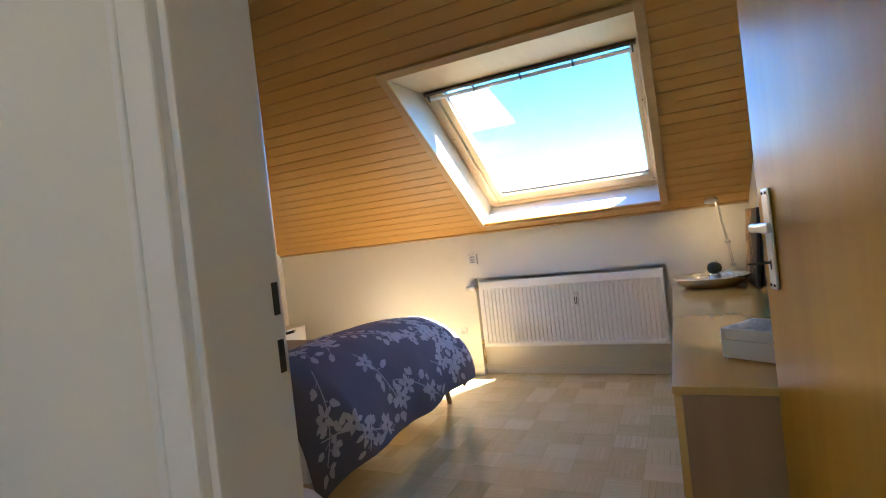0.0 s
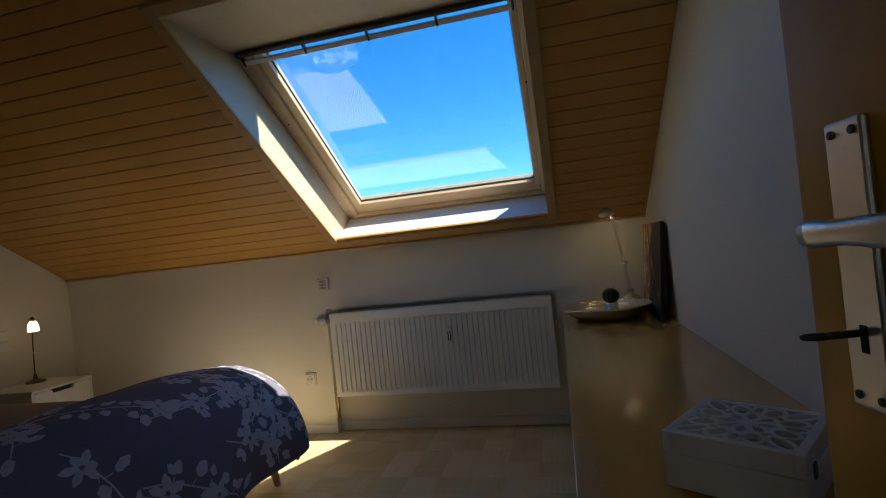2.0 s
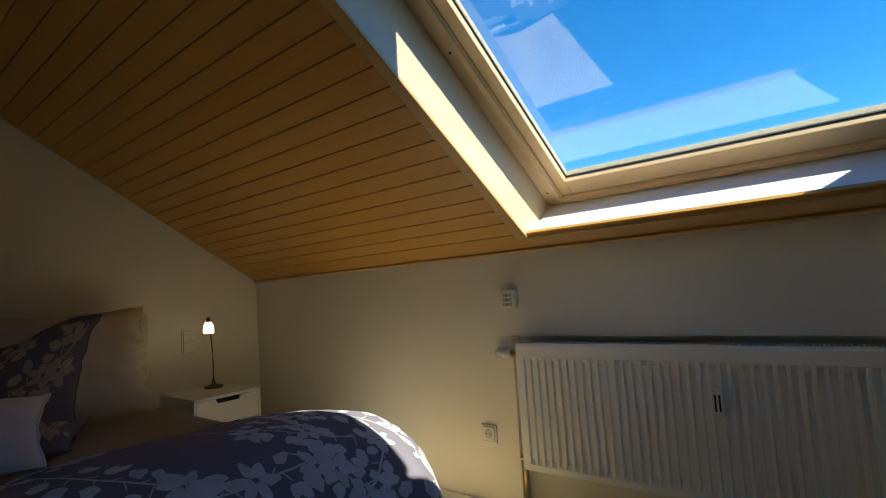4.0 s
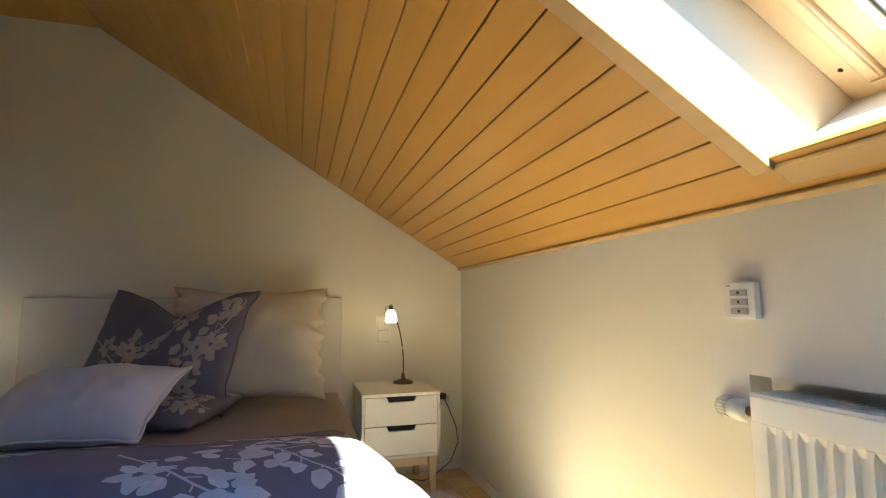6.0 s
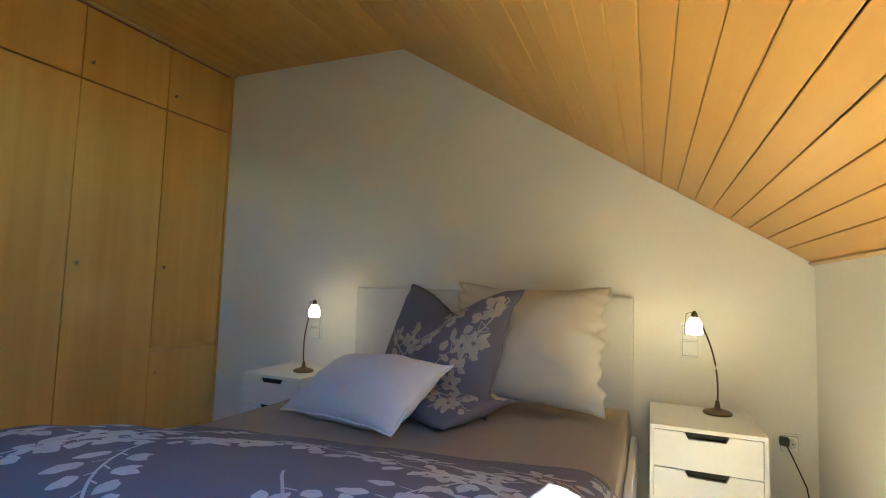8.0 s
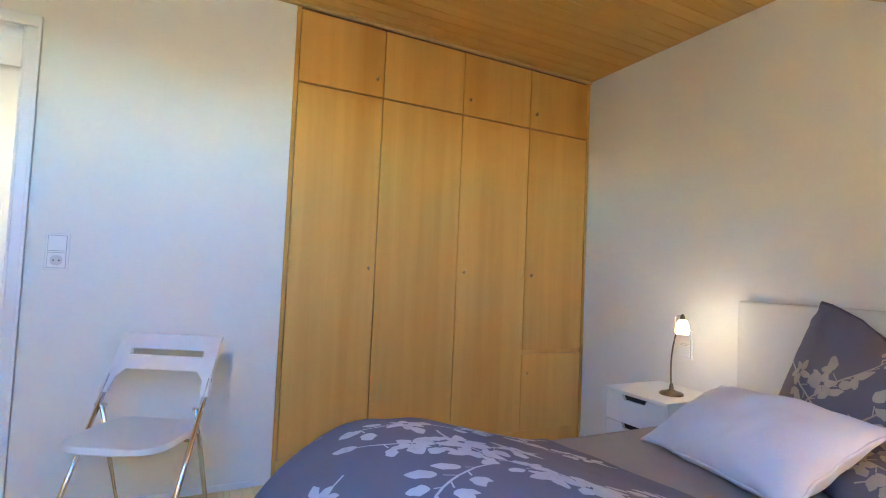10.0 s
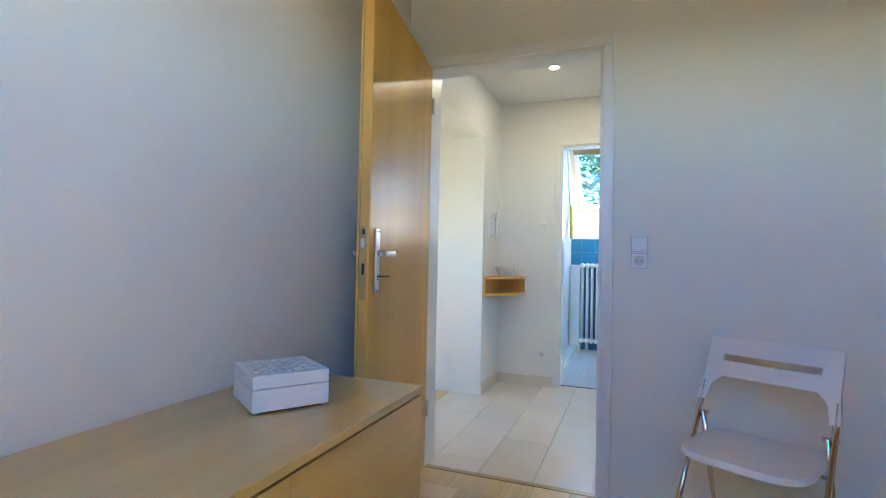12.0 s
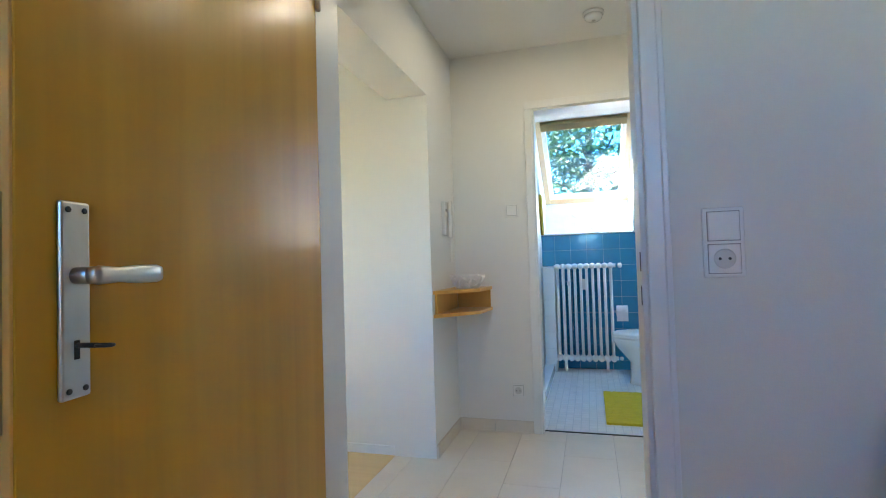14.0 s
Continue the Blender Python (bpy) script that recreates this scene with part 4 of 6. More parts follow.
def pillow_mesh(at, n=44):
    bm = B()
    g = {}
    for side in (1, -1):
        for i in range(n + 1):
            for j in range(n + 1):
                rim = i in (0, n) or j in (0, n)
                key = (i, j, 0 if rim else side)
                if key not in g:
                    g[key] = bm.verts.new(at(i / n, j / n, side))
        for i in range(n):
            for j in range(n):
                q = [g[(a, b, 0 if a in (0, n) or b in (0, n) else side)] for a, b in ((i, j), (i + 1, j), (i + 1, j + 1), (i, j + 1))]
                bm.faces.new(q if side > 0 else q[::-1])
    return bm


def piping(at, r, n=30):
    pts = [at(k / n, 0, 1) for k in range(n)] + [at(1, k / n, 1) for k in range(n)] + [at(1 - k / n, 1, 1) for k in range(n)] + [at(0, 1 - k / n, 1) for k in range(n)]
    return tube(B(), pts, r, 6, closed=True)


def axes_pose(centre, across, up):
    """A pose whose x runs across and y runs up the pillow, z out of its face."""
    x = Vector(across).normalized()
    y = Vector(up)
    y = (y - x * y.dot(x)).normalized()
    z = x.cross(y)
    return Matrix(((x.x, y.x, z.x, centre[0]), (x.y, y.y, z.y, centre[1]), (x.z, y.z, z.z, centre[2]), (0, 0, 0, 1)))


pillow = thing("pillow", (0, 0, 0), "large cream pillow propped against the headboard", "pillow")
pillow.matrix_basis = axes_pose((-3.575, 2.125, 0.765), (0.03, 1, 0), (-0.32, 0, 1))
pf = pillow_fn(0.73, 0.56, 0.25, frill=0.036)
part("cushion", pillow_mesh(pf), CREAM, pillow, smooth=True)
part("seam", piping(pf, 0.003), CREAM, pillow, smooth=True)

pillow = thing("pillow", (0, 0, 0), "grey-violet blossom-print pillow with a dented top edge", "pillow")
pillow.matrix_basis = axes_pose((-3.385, 1.795, 0.752), (0.26, 0.616, 0), (-0.22, 0.05, 1))
pf = pillow_fn(0.71, 0.53, 0.25, 0.13, frill=0.006, shear=0.055)
part("cushion", pillow_mesh(pf), COVER, pillow, smooth=True)
rng = random.Random(8)
part("flower_print", printed(lambda u, v: pf(u, v, 1), 0.71, 0.53, [(0.06, 0.30, -0.35, 0.9), (0.22, 0.12, 1.3, 1.2), (0.52, 0.03, 1.45, 1.4), (0.36, 0.10, 0.7, 0.7), (0.60, 0.42, 0.3, 0.4)], rng), BEIGE, pillow, "beige printed flowers")
part("seam", piping(pf, 0.003), COVER, pillow, smooth=True)
fold = thing("pillow", (0, 0, 0), "folded blossom-print pillow lying flat under the others", "pillow")
fold.matrix_basis = axes_pose((-3.27, 1.80, 0.535), (0.36, 0.72, 0), (-0.8, 0.4, 0.12))
pf2 = pillow_fn(0.60, 0.38, 0.14)
part("cushion", pillow_mesh(pf2), COVER, fold, smooth=True)
part("flower_print", printed(lambda u, v: pf2(u, v, 1), 0.60, 0.38, [(0.45, 0.05, 1.0, 0.8), (0.15, 0.05, 0.9, 0.8), (0.30, 0.10, 0.4, 0.8)], rng), BEIGE, fold, "beige printed flowers")

pillow = thing("pillow", (0, 0, 0), "plump white pillow with piped edge lying on the bed", "pillow")
pillow.matrix_basis = axes_pose((-3.05, 1.605, 0.600), (0.222, 0.709, 0.035), (-0.34, 0.015, 0.19))
pf = pillow_fn(0.64, 0.38, 0.20)
part("cushion", pillow_mesh(pf), LINEN, pillow, smooth=True)
part("piping", piping(pf, 0.005), LINEN, pillow, smooth=True)

# ---- nightstands ----
def nightstand():
    """Origin on the floor, back centre; x into the room."""
    t = thing("nightstand", (0, 0, 0), "white two-drawer nightstand on pale wooden legs", "nightstand", "nightstands by the bed")
    d, w, z0, z1 = 0.41, 0.39, 0.205, 0.515
    part("top", box(B(), 0, d + 0.004, -w / 2, w / 2, z1 - 0.016, z1, 0.002), WHITE, t)
    for y0 in (-w / 2, w / 2 - 0.014):
        part("side_panel", box(B(), 0, d - 0.002, y0, y0 + 0.014, z0, z1 - 0.0165, 0.001), WHITE, t)
    part("bottom", box(B(), 0, d, -w / 2 + 0.0145, w / 2 - 0.0145, z0, z0 + 0.014, 0.001), WHITE, t)
    part("back_panel", box(B(), 0, 0.006, -w / 2 + 0.0145, w / 2 - 0.0145, z0 + 0.0145, z1 - 0.0165), WHITE, t)
    h = (z1 - 0.02 - z0 - 0.016) / 2
    for k in range(2):
        a = z0 + 0.016 + k * (h + 0.002)
        b = a + h - 0.002
        bm = B()
        # a front with a shallow notch cut from its upper edge
        n0, n1, dz = 0.075, 0.062, 0.024
        prof = [(-w / 2 + 0.016, a), (w / 2 - 0.016, a), (w / 2 - 0.016, b), (n0, b), (n1, b - dz), (-n1, b - dz), (-n0, b), (-w / 2 + 0.016, b)]
        f, r = ([bm.verts.new((x, y, z)) for y, z in prof] for x in (d - 0.003, d - 0.02))
        bm.faces.new(f), bm.faces.new(r[::-1])
        for i in range(8):
            bm.faces.new((f[i], r[i], r[(i + 1) % 8], f[(i + 1) % 8]))
        dr = part("drawer", bm, WHITE, t)
        # black block behind the notch stands for its inner shade
        part("notch_shade", box(B(), d - 0.034, d - 0.021, -0.085, 0.085, b - 0.04, b - 0.001), BLACK, dr, "black block for the shade in the finger notch")
    for x in (0.035, d - 0.035):
        for y in (-w / 2 + 0.035, w / 2 - 0.035):
            bm = B()
            made = box(bm, x - 0.017, x + 0.017, y - 0.02, y + 0.02, 0, z0 - 0.0005, 0.003)
            for v in bm.verts:
                if v.co.z < 0.08:
                    v.co.x += (0.015 if x > 0.2 else 0) * (1 - v.co.z / 0.1)
                    v.co.y = y + (v.co.y - y) * 0.72
            part("leg", bm, PINE, t)
    part("apron", box(B(), d - 0.05, d - 0.034, -w / 2 + 0.056, w / 2 - 0.056, z0 - 0.05, z0 - 0.001, 0.002), PINE, t)
    return t


ns = nightstand()
ns.matrix_basis = pose(XL + 0.006, 2.845, 0)
copy_thing(ns, pose(XL + 0.006, 0.812, 0))

SHADE = glow("lit_frosted_shade", (1.0, 0.80, 0.52), 0.8)


def bedside_lamp(base, head):
    """Dark base, bowed stem, bell shade of frosted glass."""
    t = thing("table_lamp", base, "small lit bedside lamp with bowed stem and frosted glass shade", "lamp", "bedside lamps")
    h = Vector(head) - Vector(base)
    part("base", lathe(B(), [(0.055, 0), (0.056, 0.006), (0.050, 0.012), (0.030, 0.018), (0.012, 0.024), (0.008, 0.05), (0.006, 0.055)], 26), BRONZE, t, "dark bronze foot", True)
    top = Vector((h.x, h.y, h.z + 0.055))
    bow = Vector((h.x, h.y, 0)).normalized() * -0.025
    pts = []
    for k in range(17):
        s = k / 16
        pts.append(Vector((h.x * s ** 2.2, h.y * s ** 2.2, 0.03 + (top.z - 0.03) * s)) + bow * math.sin(math.pi * s) * 0.6)
    part("stem", tube(B(), pts, 0.0038, 8), BRONZE, t, smooth=True)
    part("socket", lathe(B(), [(0.006, 0.026), (0.011, 0.03), (0.012, 0.045), (0.005, 0.058)], 14, Matrix.Translation(h)), BRONZE, t, smooth=True)
    part("shade", lathe(B(), [(0.027, -0.036), (0.0295, -0.032), (0.030, -0.015), (0.027, 0.008), (0.018, 0.026), (0.009, 0.031)], 22, Matrix.Translation(h)), SHADE, t, "glowing frosted glass bell", True)
    part("pull", tube(B(), [h + Vector((0, 0, 0.055)), h + Vector((0.01, -0.03, 0.045)), h + Vector((0.012, -0.036, 0.0)), h + Vector((0.012, -0.036, -0.04))], 0.0016, 6), BRONZE, t)
    return t


bedside_lamp((-3.73, 2.912, 0.516), (-3.585, 2.816, 0.888))
bedside_lamp((-3.61, 0.88, 0.516), (-3.592, 0.948, 0.855))
bm = B()
tube(bm, [(XL + 0.03, 3.165, 0.42), (XL + 0.05, 3.19, 0.36), (XL + 0.055, 3.235, 0.25), (XL + 0.05, 3.25, 0.16), (XL + 0.06, 3.2, 0.06), (XL + 0.09, 3.10, 0.006), (XL + 0.16, 3.02, 0.004), (XL + 0.1, 2.92, 0.004)], 0.0028, 8)
box(bm, XL + 0.012, XL + 0.045, 3.148, 3.182, 0.40, 0.435, 0.006)
solid("lamp_cable", bm, DARK, "thin dark lamp cable with plug trailing to the floor", "cable", smooth=True)


# ---- switches and sockets ----
def wall_plate(place, turn, items, label, category):
    """Stacked square inserts in a white frame; y of the local axes comes out of the wall."""
    n = len(items)
    t = thing("wall_switch" if "switch" in category else "wall_socket", place, label, category, turn=turn)
    h = 0.071
    part("cover_frame", box(B(), -0.041, 0.041, 0.0005, 0.009, -h * n / 2 - 0.005, h * n / 2 + 0.005, 0.003), PLAST, t)
    for k, item in enumerate(items):
        z = (n / 2 - k - 0.5) * h
        if item == "rocker":
            part("gap", box(B(), -0.0325, 0.0325, 0.006, 0.0094, z - 0.0325, z + 0.0325, 0.0005), GREYD, t)
            part("rocker", box(B(), -0.031, 0.031, 0.0095, 0.014, z - 0.031, z + 0.031, 0.002), PLAST, t)
        else:
            part("gap", box(B(), -0.0325, 0.0325, 0.006, 0.0094, z - 0.0325, z + 0.0325, 0.0005), GREYD, t)
            s = part("socket_insert", box(B(), -0.031, 0.031, 0.0095, 0.0115, z - 0.031, z + 0.031, 0.002), PLAST, t)
            part("well", lathe(B(), [(0.0215, 0.0), (0.0215, 0.0012), (0.019, 0.0013)], 24, pose(0, 0.0115, z, -90)), mat_well, s)
            for x in (-0.0095, 0.0095):
                part("pin_hole", lathe(B(), [(0.0032, 0), (0.0032, 0.0008)], 10, pose(x, 0.0129, z, -90)), BLACK, s)
            for dz in (-0.017, 0.017):
                part("earth_clip", box(B(), -0.003, 0.003, 0.0125, 0.0145, z + dz - 0.003, z + dz + 0.003, 0.0005), METAL, s)
    return t


# greys painted for the shade round the inserts and inside the socket wells
GREYD = mat("plate_gap_shade", (0.30, 0.29, 0.27), 0.6)
mat_well = mat("socket_well_shade", (0.62, 0.61, 0.58), 0.45)
wall_plate((-0.98, 0, 1.079), 0, ["rocker", "socket"], "white light switch above a power socket on the wall", "light switch")
wall_plate((-1.987, YK, 0.353), 180, ["socket"], "single white power socket low on the knee wall", "power socket")
wall_plate((XL, 2.817, 0.803), -90, ["rocker", "rocker"], "white double light switch beside the bed", "light switch")
wall_plate((XL, 0.780, 0.737), -90, ["rocker", "rocker"], "white double light switch beside the bed", "light switch")
wall_plate((XL, 3.188, 0.405), -90, ["socket"], "single white power socket behind the nightstand", "power socket")
wall_plate((-0.245, HY, 1.37), 0, ["rocker"], "white light switch beside the bathroom door", "light switch")
wall_plate((-0.25, HY, 0.257), 0, ["socket"], "white power socket low on the hall wall", "power socket")

ctl = thing("blind_control", (-1.832, YK, 0.952), "white wall control with three keys for the blind", "control panel", turn=180)
part("casing", box(B(), -0.040, 0.040, 0.0005, 0.018, -0.040, 0.040, 0.003), PLAST, ctl)
GREYK = mat("grey_key", (0.45, 0.44, 0.41), 0.5)
for k, z in enumerate((0.017, -0.003, -0.023)):
    key = part("key", box(B(), -0.022, 0.022, 0.017, 0.0205, z - 0.007, z + 0.007, 0.001), GREYK, ctl)
    part("symbol", box(B(), -0.003, 0.003, 0.02, 0.0212, z - 0.003, z + 0.003, 0.0004), DARK, key)
for x in (0.030, 0.024):
    part("indicator", lathe(B(), [(0.0016, 0), (0.0016, 0.001)], 8, pose(x, 0.018, 0.033, -90)), DARK, ctl)

# ---- baseboards ----
bm = B()
box(bm, XL + 0.001, NX0 + 0.004, YK - 0.012, YK - 0.001, 0.0, 0.058, 0.003)
box(bm, NX0 + 0.001, NX1 - 0.001, YK + 0.047, YK + 0.059, 0.0, 0.058, 0.003)
box(bm, NX0 - 0.006, NX0 + 0.006, YK - 0.0115, YK + 0.0465, 0.0, 0.057, 0.003)
solid("baseboard_knee", bm, WHITE, "low white skirting along the knee wall", "baseboard", "structure")
bm = B()
box(bm, XL + 0.001, XL + 0.012, 0.001, YK - 0.013, 0.0, 0.045, 0.003)
solid("baseboard_gable", bm, WHITE, "low white skirting along the gable wall", "baseboard", "structure")
bm = B()
box(bm, WX + 0.004, IX0 - 0.064, 0.001, 0.010, 0.0, 0.03, 0.003)
solid("baseboard_door", bm, WHITE, "low white skirting beside the bedroom door", "baseboard", "structure")
bm = B()
box(bm, XL + 0.001, XR - 0.001, SLEN - 0.022, SLEN - 0.003, -0.012, -0.001, 0.003, SLOPE)
solid("trim_eaves", bm, TRIM, "wooden cover strip where the ceiling meets the knee wall", "trim", "structure")
bm = B()
box(bm, XL + 0.001, XR - 0.001, 0.001, 0.02, ZC - 0.018, ZC - 0.001, 0.003)
solid("trim_ceiling", bm, TRIM, "wooden cover strip along the flat ceiling", "trim", "structure")

# ---- sheepskin on the floor between bed and knee wall ----
FLEECE = mat("white_fleece", (0.80, 0.78, 0.74), 0.95, vary=0.08, scale=20, bump=0.006, bump_scale=120)
rug = thing("sheepskin_rug", (-2.95, 2.94, 0), "white fluffy sheepskin rug on the floor beside the bed", "rug")


def rug_edge(a):
    return (0.52 * (1 + 0.10 * math.sin(3 * a + 0.5) + 0.05 * math.sin(7 * a)), 0.26 * (1 + 0.10 * math.sin(2 * a) + 0.06 * math.sin(5 * a + 1)))


bm = B()
rings = []
for k, z in ((1.0, 0.001), (0.97, 0.018), (0.8, 0.03), (0.5, 0.034), (0.2, 0.035)):
    rings.append([bm.verts.new((k * rug_edge(a)[0] * math.cos(a), k * rug_edge(a)[1] * math.sin(a), z + 0.006 * noise.noise((a * 4, k * 9, 0)) * (z > 0.01))) for a in np.linspace(0, 2 * math.pi, 60, endpoint=False)])
for r0, r1 in zip(rings, rings[1:]):
    for k in range(60):
        bm.faces.new((r0[k], r0[(k + 1) % 60], r1[(k + 1) % 60], r1[k]))
bm.faces.new(rings[0][::-1]), bm.faces.new(rings[-1])
part("hide", bm, FLEECE, rug, smooth=True)
rng = random.Random(31)
vs, fs = [], []
for _ in range(4500):
    a, k = rng.uniform(0, 6.283), math.sqrt(rng.random())
    ex, ey = rug_edge(a)
    b = Vector((k * ex * math.cos(a), k * ey * math.sin(a), 0.012 if k > 0.9 else 0.026))
    d = Vector((math.cos(a) * k + rng.gauss(0, 0.5), math.sin(a) * k + rng.gauss(0, 0.5), rng.uniform(0.3, 1.0))).normalized() * rng.uniform(0.02, 0.04)
    w = Vector((-d.y, d.x, 0)).normalized() * 0.0035
    i = len(vs)
    vs += [tuple(b - w), tuple(b + w), tuple(b + d)]
    fs.append((i, i + 1, i + 2))
me = bpy.data.meshes.new("pile")
me.from_pydata(vs, [], fs)
me.materials.append(FLEECE)
pile = new("pile", me)
pile.parent = rug

# ---- folding chair ----
CHAIRW = mat("chair_plastic", (0.78, 0.765, 0.75), 0.3, vary=0.02)
chair = thing("folding_chair", (-1.345, 0.375, 0), "white plastic folding chair with chromed tube legs", "chair", turn=-28)


def front_y(z):
    return 0.215 - 0.42 * z / 0.76


bm = B()
# back rest: a plate with a slot, along the tubes
for x0, x1, z0, z1 in ((-0.205, 0.205, 0.70, 0.755), (-0.205, -0.15, 0.675, 0.70), (0.15, 0.205, 0.675, 0.70), (-0.205, 0.205, 0.625, 0.675)):
    a = [(x, front_y(z) + dy, z) for dy in (0.0, 0.02) for x, z in ((x0, z0), (x1, z0), (x1, z1), (x0, z1))]
    vs = [bm.verts.new(p) for p in a]
    for f in ((0, 1, 2, 3), (7, 6, 5, 4), (0, 4, 5, 1), (1, 5, 6, 2), (2, 6, 7, 3), (3, 7, 4, 0)):
        bm.faces.new([vs[i] for i in f])
for s in (-1, 1):
    a = [(x * s, front_y(z) + dy, z) for dy in (0.0, 0.02) for x, z in ((0.145, 0.625), (0.175, 0.595), (0.185, 0.54), (0.215, 0.54), (0.205, 0.625))]
    vs = [bm.verts.new(p) for p in a]
    bm.faces.new(vs[:5]), bm.faces.new(vs[5:][::-1])
    for i in range(5):
        bm.faces.new((vs[i], vs[i + 5], vs[(i + 1) % 5 + 5], vs[(i + 1) % 5]))
part("backrest", bm, CHAIRW, chair, "white back rest with a grip slot")
bm = B()
ring = []
for k in range(36):
    a = k / 36 * 2 * math.pi
    c, s = math.cos(a), math.sin(a)
    ring.append((0.185 * math.copysign(abs(c) ** 0.55, c) * (1.0 + 0.06 * s), 0.02 + 0.195 * math.copysign(abs(s) ** 0.55, s)))
lay = [[bm.verts.new((x * k, (y - 0.02) * k + 0.02, z - (0.012 if abs(x) < 0.1 and n == 2 else 0))) for x, y in ring] for n, (k, z) in enumerate(((0.96, 0.400), (1.0, 0.407), (0.985, 0.426)))]
for a, b in zip(lay, lay[1:]):
    for i in range(36):
        bm.faces.new((a[i], a[(i + 1) % 36], b[(i + 1) % 36], b[i]))
bm.faces.new(lay[0][::-1]), bm.faces.new(lay[-1])
part("seat", bm, CHAIRW, chair)
for s in (-1, 1):
    part("front_tube", tube(B(), [(s * 0.200, front_y(0.60) + 0.01, 0.60), (s * 0.203, front_y(0.3) + 0.01, 0.3), (s * 0.205, front_y(0.0) + 0.01, 0.006)], 0.0095, 12), CHROME, chair, smooth=True)
    part("pivot", lathe(B(), [(0.008, -0.022), (0.008, 0.022)], 10, pose(s * 0.192, front_y(0.5) + 0.01, 0.495, 0, 90, 0)), METAL, chair)
bm = B()
tube(bm, [(-0.185, -0.045, 0.50), (-0.185, -0.12, 0.25), (-0.185, -0.195, 0.02), (-0.175, -0.2, 0.012), (-0.1, -0.202, 0.010), (0.1, -0.202, 0.010), (0.175, -0.2, 0.012), (0.185, -0.195, 0.02), (0.185, -0.12, 0.25), (0.185, -0.045, 0.50)], 0.009, 12)
part("rear_leg_hoop", bm, CHROME, chair, smooth=True)
part("seat_bar", tube(B(), [(-0.2, 0.0, 0.393), (0.2, 0.0, 0.393)], 0.006, 10), CHROME, chair, smooth=True)

# ---- on the dresser ----
BOXW = mat("white_painted_mdf", (0.78, 0.77, 0.76), 0.5, vary=0.03)
jb = thing("jewellery_box", (-0.094, 1.228, DRZ + 0.001), "white wooden box with a cut-out flower lattice lid", "box", turn=56)
q = 0.096
part("body", box(B(), -q, q, -q, q, 0.004, 0.058, 0.002), BOXW, jb)
for x in (-q + 0.012, q - 0.012):
    for y in (-q + 0.012, q - 0.012):
        part("foot", lathe(B(), [(0.006, 0), (0.006, 0.0045)], 10, pose(x, y, 0)), BOXW, jb)
bm = B()
for x0, x1, y0, y1 in ((-q, q, -q, -q + 0.014), (-q, q, q - 0.014, q), (-q, -q + 0.014, -q + 0.0142, q - 0.0142), (q - 0.014, q, -q + 0.0142, q - 0.0142)):
    box(bm, x0, x1, y0, y1, 0.0595, 0.092, 0.0015)
lid = part("lid", bm, BOXW, jb)
part("lid_backing", box(B(), -q + 0.0145, q - 0.0145, -q + 0.0145, q - 0.0145, 0.076, 0.082), mat("mirror_backing", (0.30, 0.29, 0.32), 0.25), lid, "dark panel under the lattice")
bm = B()


def ribbon(bm, pts, w, z0, z1, closed=True):
    n = len(pts)
    rows = []
    for i, (x, y) in enumerate(pts):
        xa, ya = pts[(i + 1) % n]
        xb, yb = pts[i - 1]
        d = Vector((xa - xb, ya - yb)).normalized()
        rows.append([bm.verts.new((x - d.y * s * w, y + d.x * s * w, z)) for s, z in ((-1, z0), (1, z0), (1, z1), (-1, z1))])
    for i in range(n if closed else n - 1):
        a, b = rows[i], rows[(i + 1) % n]
        for k in range(4):
            bm.faces.new((a[k], a[(k + 1) % 4], b[(k + 1) % 4], b[k]))


def petal(cx, cy, ang, length, width):
    return [(cx + (length * (0.5 - 0.5 * math.cos(t))) * math.cos(ang) - width * math.sin(t) * math.sin(ang), cy + (length * (0.5 - 0.5 * math.cos(t))) * math.sin(ang) + width * math.sin(t) * math.cos(ang)) for t in np.linspace(0, 2 * math.pi, 16, endpoint=False)]


for cx, cy, n, ln in ((0, 0, 8, 0.045),):
    for k in range(n):
        ribbon(bm, petal(cx + 0.007 * math.cos(k * 6.283 / n), cy + 0.007 * math.sin(k * 6.283 / n), k * 6.283 / n, ln - 0.006, 0.011), 0.0032, 0.083, 0.0915)
for k in range(8):
    a = (k + 0.5) * 6.283 / 8
    ribbon(bm, petal(0.042 * math.cos(a), 0.042 * math.sin(a), a, 0.042, 0.014), 0.0034, 0.083, 0.0915)
    a = k * 6.283 / 8
    if k % 2 == 0:
        ribbon(bm, petal(0.05 * math.cos(a), 0.05 * math.sin(a), a, 0.034, 0.010), 0.0034, 0.083, 0.0915)
    else:
        ribbon(bm, petal(0.060 * math.cos(a), 0.060 * math.sin(a), a, 0.055, 0.012), 0.0034, 0.083, 0.0915)
lathe(bm, [(0.010, 0.0832), (0.010, 0.0918)], 14)
part("lattice", bm, BOXW, lid)
for cx in (-0.055, 0.055):
    part("hinge", box(B(), cx - 0.007, cx + 0.007, -q - 0.003, -q + 0.001, 0.048, 0.07, 0.001), DARK, jb, "small dark metal hinge")

